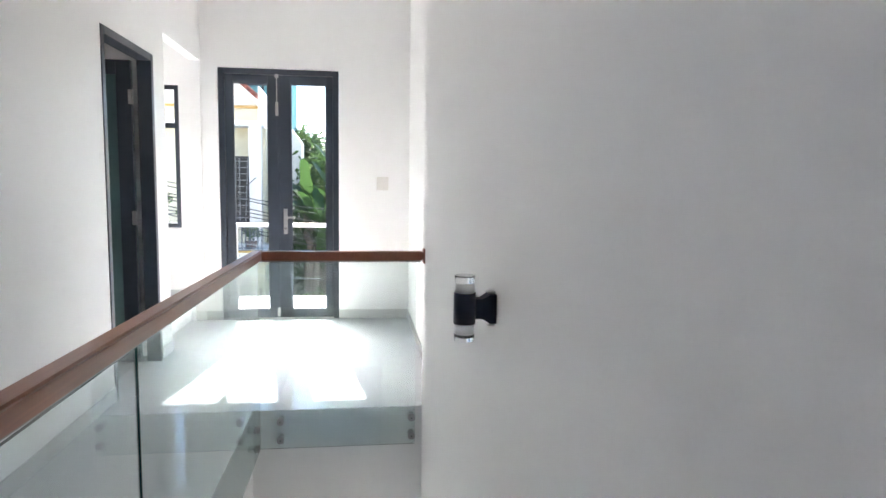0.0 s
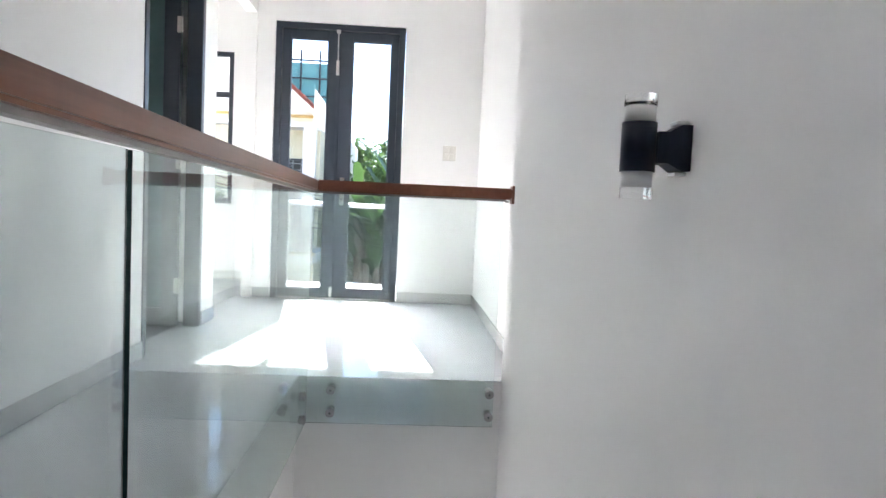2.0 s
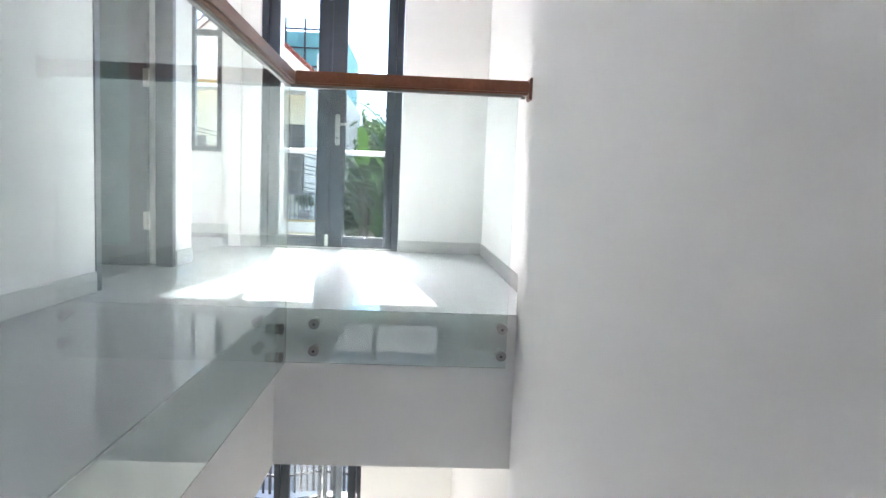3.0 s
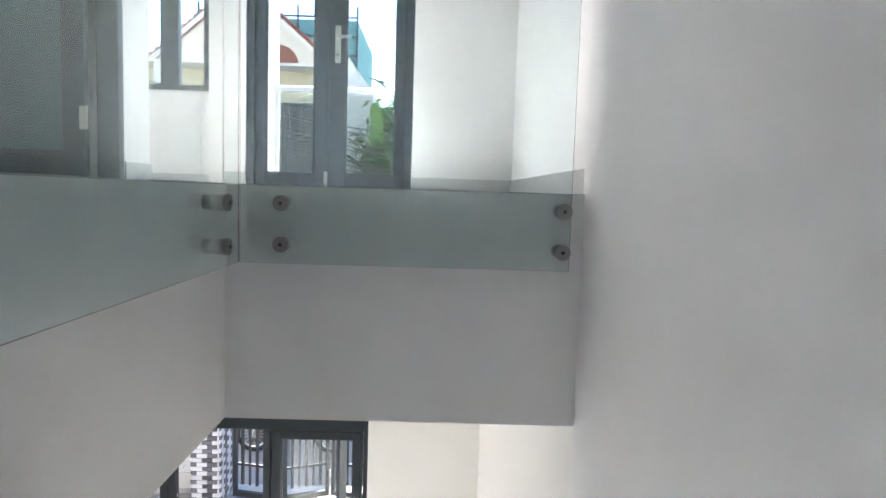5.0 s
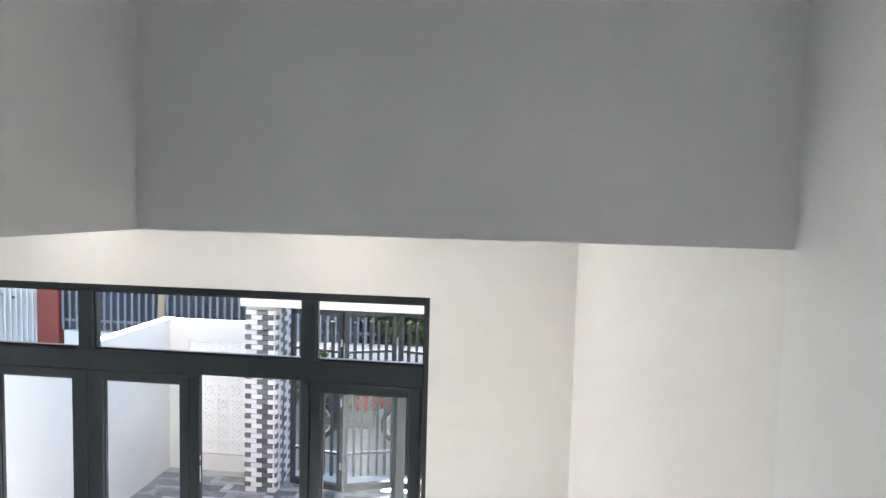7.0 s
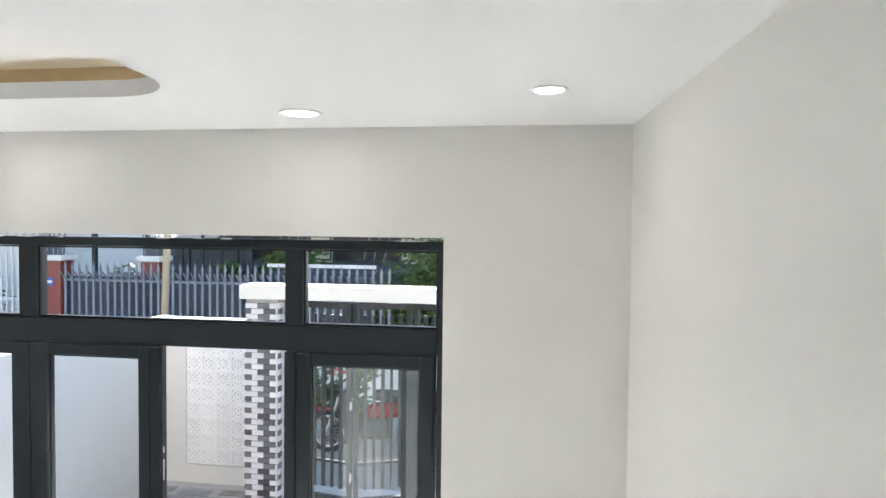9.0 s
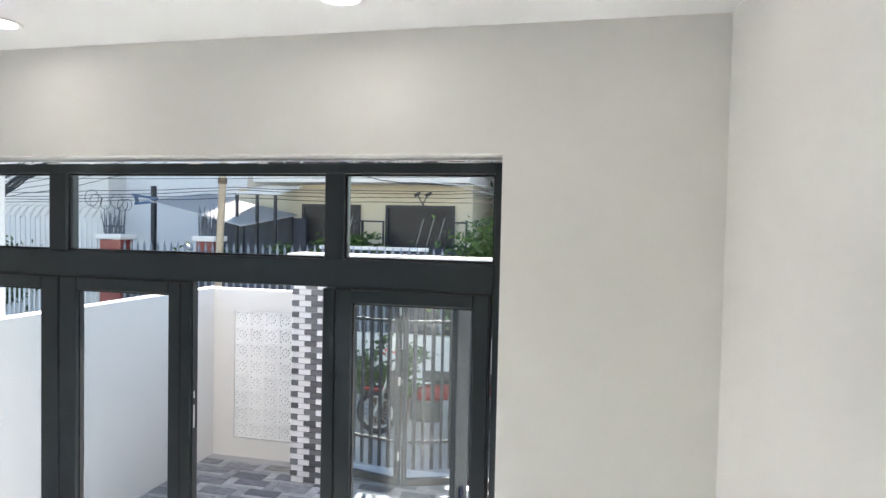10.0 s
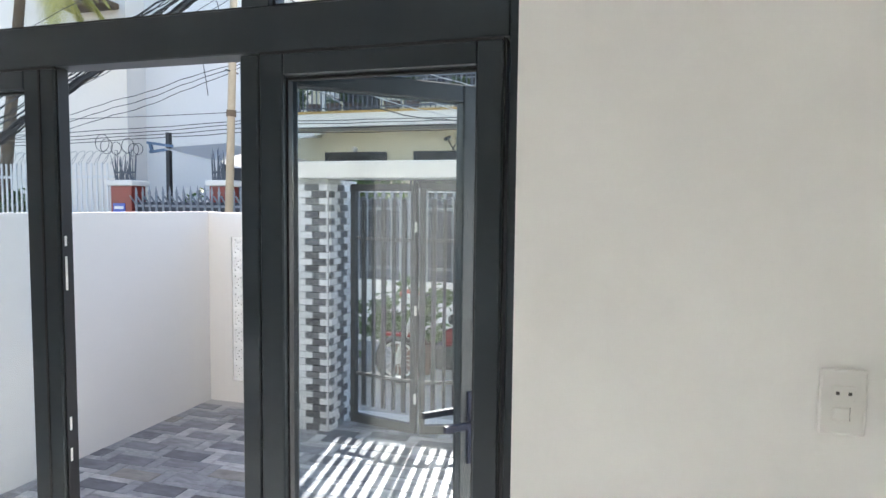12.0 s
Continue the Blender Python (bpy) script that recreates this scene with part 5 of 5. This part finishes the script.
# pale drop wires
for p, q, sg in (((-4.1, 6.0, 0.55), (0.5, 9.3, -0.95), 0.25), ((-4.1, 6.0, 0.75), (-0.9, 9.3, -0.1), 0.1), ((-4.1, 6.0, 0.3), (-0.6, 9.2, -0.62), 0.3)):
    cable(p, q, sg, 0.008, 24, 0.006, M_WHITEIRON, "pale drop wire from the pole to the house")

# palm fronds over the white gate
pt = thing("palm_tree", (-11.9, 8.4, STREET), "coconut palm with drooping yellow-green fronds", "palm")
part("trunk", cyl((-11.9, 8.4, STREET), (-10.45, 8.1, 2.8), 0.14, 14, 0.09), M_BARK, pt, "", True)
rnd = random.Random(21)
for k in range(13):
    a = math.tau * k / 13 + rnd.uniform(-0.2, 0.2)
    out = Vector((math.cos(a), math.sin(a) * 0.8, 0))
    side = out.cross(Vector((0, 0, 1)))
    L, up0 = rnd.uniform(1.5, 2.1), rnd.uniform(-0.1, 0.8)
    bm = bm_new()
    for i in range(34):
        u = (i + 1) / 34
        c = Vector((-10.45, 8.1, 2.8)) + out * L * u + Vector((0, 0, up0 * u - 1.5 * u * u))
        ll = 0.55 * math.sin(math.pi * (0.15 + 0.8 * u)) + 0.06
        for s in (-1, 1):
            tip = c + side * s * ll * 0.55 + out * ll * 0.4 - Vector((0, 0, ll * 0.75))
            v = [bm.verts.new(p) for p in (c - out * 0.03, c + out * 0.03, tip)]
            bm.faces.new(v)
    part("frond", bm, M_PALM, pt)

bm = bm_new()
base, tip = Vector((-10.35, 8.0, 2.75)), Vector((-9.08, 7.5, 0.72))
prev_c = base
for i in range(58):
    u = (i + 1) / 58
    c = base.lerp(tip, u) + Vector((1.05 * math.sin(math.pi * u * 0.62) * (1 - u), 0, 0.62 * math.sin(math.pi * u) ** 0.8))
    t = (c - prev_c).normalized()
    prev_c = c
    ll = 0.92 * math.sin(math.pi * (0.18 + 0.74 * u)) + 0.05
    for s2 in (-1, 1):
        end = c + Vector((s2 * ll * 0.55, -0.05, 0)) + t * ll * 0.25 - Vector((0, 0, ll * 0.72))
        w = Vector((0.012, 0.0, 0.010 * s2))
        v = [bm.verts.new(p) for p in (c - w, c + w, end)]
        bm.faces.new(v)
part("frond", bm, M_PALM, pt, "yellow-green hanging frond")

# ---- motorbike with flowers, parked behind the gate ----
mb = thing("motorbike", (-0.75, 4.9, STREET), "red motorbike parked in the street beyond the gate", "motorbike")


def wheel(x, y, z, r):
    bm = bm_new()
    for i in range(28):
        for j in range(8):
            A, B = i * math.tau / 28, j * math.tau / 8
            bm.verts.new((x + (r + 0.035 * math.cos(B)) * math.cos(A), y + 0.035 * math.sin(B), z + (r + 0.035 * math.cos(B)) * math.sin(A)))
    bm.verts.ensure_lookup_table()
    for i in range(28):
        for j in range(8):
            k = [(i, j), ((i + 1) % 28, j), ((i + 1) % 28, (j + 1) % 8), (i, (j + 1) % 8)]
            bm.faces.new([bm.verts[a * 8 + b] for a, b in k])
    w = part("wheel", bm, M_RUBBER, mb, "black spoked wheel", True)
    bm = tube([Vector((x + (r - 0.045) * math.cos(a * math.tau / 28), y, z + (r - 0.045) * math.sin(a * math.tau / 28))) for a in range(29)], 0.014)
    for k in range(16):
        a = k * math.tau / 16
        cyl((x, y, z), (x + (r - 0.05) * math.cos(a), y, z + (r - 0.05) * math.sin(a)), 0.004, 4, bm=bm)
    cyl((x, y - 0.05, z), (x, y + 0.05, z), 0.045, 12, bm=bm)
    part("rim", bm, M_STEEL, w, "bright spoked rim")


wheel(-1.30, 4.9, -3.86, 0.25)
wheel(-0.08, 4.9, -3.86, 0.25)
part("front_fender", box(-1.48, -1.12, 4.84, 4.96, -3.58, -3.53, 0.02, 2), M_REDPAINT, mb)
part("fork", cyl((-1.30, 4.82, -3.86), (-1.05, 4.84, -3.18), 0.024, 10), M_STEEL, mb)
part("fork", cyl((-1.30, 4.98, -3.86), (-1.05, 4.96, -3.18), 0.024, 10), M_STEEL, mb)
part("leg_shield", box(-1.10, -1.02, 4.76, 5.04, -3.72, -3.28, 0.03, 3), M_IRON, mb)
bm = box(-0.75, 0.25, 4.78, 5.02, -3.62, -3.42, 0.07, 3)
for v in bm.verts:
    v.co.z += 0.12 * (v.co.x + 0.4)
part("body_panel", bm, M_REDPAINT, mb)
part("seat", box(-0.68, 0.22, 4.78, 5.02, -3.40, -3.28, 0.05, 3), M_RUBBER, mb)
part("engine", box(-0.85, -0.45, 4.80, 5.0, -3.92, -3.62, 0.05, 2), M_IRON, mb)
part("handlebar", cyl((-1.02, 4.60, -3.12), (-1.02, 5.20, -3.12), 0.014, 8), M_IRON, mb)
part("headlight", cyl((-1.14, 4.9, -3.15), (-1.04, 4.9, -3.15), 0.08, 16, 0.06), M_STEEL, mb)
part("tail_light", box(0.22, 0.32, 4.84, 4.96, -3.45, -3.36, 0.02), M_REDPAINT, mb)
fl = thing("flower_shrub", (-1.3, 5.5, STREET), "potted shrub with red flowers beside the motorbike", "plant")
part("pot", cyl((-1.3, 5.5, STREET), (-1.3, 5.5, -3.75), 0.24, 18, 0.32), M_POT, fl)
part("foliage", leaf_cloud(1500, (-1.3, 5.45, -3.42), (0.52, 0.32, 0.42), 0.055, 41, hollow=0.1), M_LEAF, fl)
part("flowers", leaf_cloud(26, (-1.25, 5.15, -3.15), (0.13, 0.1, 0.08), 0.04, 42, hollow=0.0), M_REDFL, fl)
shrub("street_shrub", (-2.0, 5.3, -3.62), (0.45, 0.35, 0.45), 900, 0.05, 43, "low green shrub at the roadside")

# ---- pieces: vent blocks, cladding, yard tiles ----


def vent_block_mesh(s, d):
    """A square block pierced by eight small openings round a hub."""
    bm = bm_new()
    h, w = s / 2, 0.021
    add_box(bm, -h, -h + w, 0, d, -h, h)
    add_box(bm, h - w, h, 0, d, -h, h)
    add_box(bm, -h + w, h - w, 0, d, -h, -h + w)
    add_box(bm, -h + w, h - w, 0, d, h - w, h)
    # the pierced web, set back from the rim: a plate of small squares with holes left between them
    n, y0, y1 = 9, 0.007, d - 0.007
    c = (s - 2 * w) / n
    holes = {(1, 4), (7, 4), (4, 1), (4, 7), (2, 2), (6, 6), (2, 6), (6, 2), (0, 0), (8, 8), (0, 8), (8, 0)}
    for i in range(n):
        j = 0
        while j < n:
            if (i, j) in holes:
                j += 1
                continue
            k = j
            while k < n and (i, k) not in holes:
                k += 1
            add_box(bm, -h + w + c * i, -h + w + c * (i + 1), y0, y1, -h + w + c * j, -h + w + c * k)
            j = k
    m = Matrix.Translation((0, y0 - 0.004, 0)) @ Matrix.Rotation(radians(90), 4, "X")
    bmesh.ops.create_cone(bm, cap_ends=True, segments=12, radius1=c * 1.1, radius2=c * 0.8, depth=0.01, matrix=m)
    return to_mesh("vent_block", bm, M_BLOCK)


vb = vent_block_mesh(0.1715, 0.10)
for i in range(5):
    for j in range(8):
        piece("vent_block", vb, ywf, (-2.43 + 0.172 * (i + 0.5), 3.356, -3.795 + 0.175 * (j + 0.5)), (0, 0, 0), (1.0, 1, 1.015))

rnd = random.Random(77)
clad = {}
for key, m in (("w", M_CLAD_W), ("g", M_CLAD_G), ("b", M_CLAD_B)):
    bm = box(-0.5, 0.5, -0.5, 0.5, -0.5, 0.5)
    for v in bm.verts:
        if v.co.y < 0:
            v.co.x *= 0.985
            v.co.z *= 0.93
    clad[key] = to_mesh("ledge_stone", bm, m)
rows, rh = 37, 0.0566
for j in range(rows):
    z = YARD + rh * (j + 0.5)
    for face, a0, a1 in (("f", PX0, PX1), ("r", PY0, PY1), ("l", PY0, PY1)):
        a, k = a0 - (0.064 if j % 2 else 0.0), 0
        while a < a1 - 0.01:
            ln = 0.128
            s, e = max(a, a0 - (0.012 if face == "f" else 0)), min(a + ln, a1)
            if e - s > 0.012 and not (face == "l" and s > PY0 + 0.47):
                pr = rnd.uniform(0.012, 0.026)
                key = "w" if (k + j) % 2 == 0 else ("b" if rnd.random() < 0.5 else "g")
                c = (s + e) / 2
                if face == "f":
                    piece("ledge_stone", clad[key], pil, (c, PY0 - pr / 2, z), (0, 0, rnd.uniform(-3.5, 3.5)), (e - s, pr, rh - 0.003))
                elif face == "r":
                    piece("ledge_stone", clad[key], pil, (PX1 + pr / 2, c, z), (0, 0, 90 + rnd.uniform(-3.5, 3.5)), (e - s, pr, rh - 0.003))
            a += ln
            k += 1

# yard tiles: broad dark stones interlocked with narrow pale ones
TILE_KINDS = {"yard_tile": (0.34, 0.140, M_TILE), "narrow_tile": (0.34, 0.060, M_TILE_PALE), "short_tile": (0.10, 0.200, M_TILE_PALE)}
tile_meshes = {}
for kind, (w, d, m) in TILE_KINDS.items():
    tile_meshes[kind] = to_mesh(kind, box(-w / 2 + 0.003, w / 2 - 0.003, -d / 2 + 0.003, d / 2 - 0.003, -0.02, 0.0, 0.003), m)
row = 0
y = 0.10
while y < 3.3:
    x = -2.68 + (0.0, 0.22, 0.11, 0.33)[row % 4] - 0.44
    flip = row % 2
    while x < 1.98:
        for kind, dx, dy in (("yard_tile", 0.17, 0.03 if flip else -0.03), ("narrow_tile", 0.17, -0.07 if flip else 0.07), ("short_tile", 0.39, 0.0)):
            w = TILE_KINDS[kind][0]
            x0, x1 = max(x + dx - w / 2, -2.675), min(x + dx + w / 2, 1.995)
            if x1 - x0 > 0.03:
                piece(kind, tile_meshes[kind], yard, ((x0 + x1) / 2, y + dy, YARD + rnd.uniform(-0.001, 0.001)), (0, 0, 0), ((x1 - x0) / w, 1, 1))
        x += 0.44
        flip = 1 - flip
    y += 0.2
    row += 1
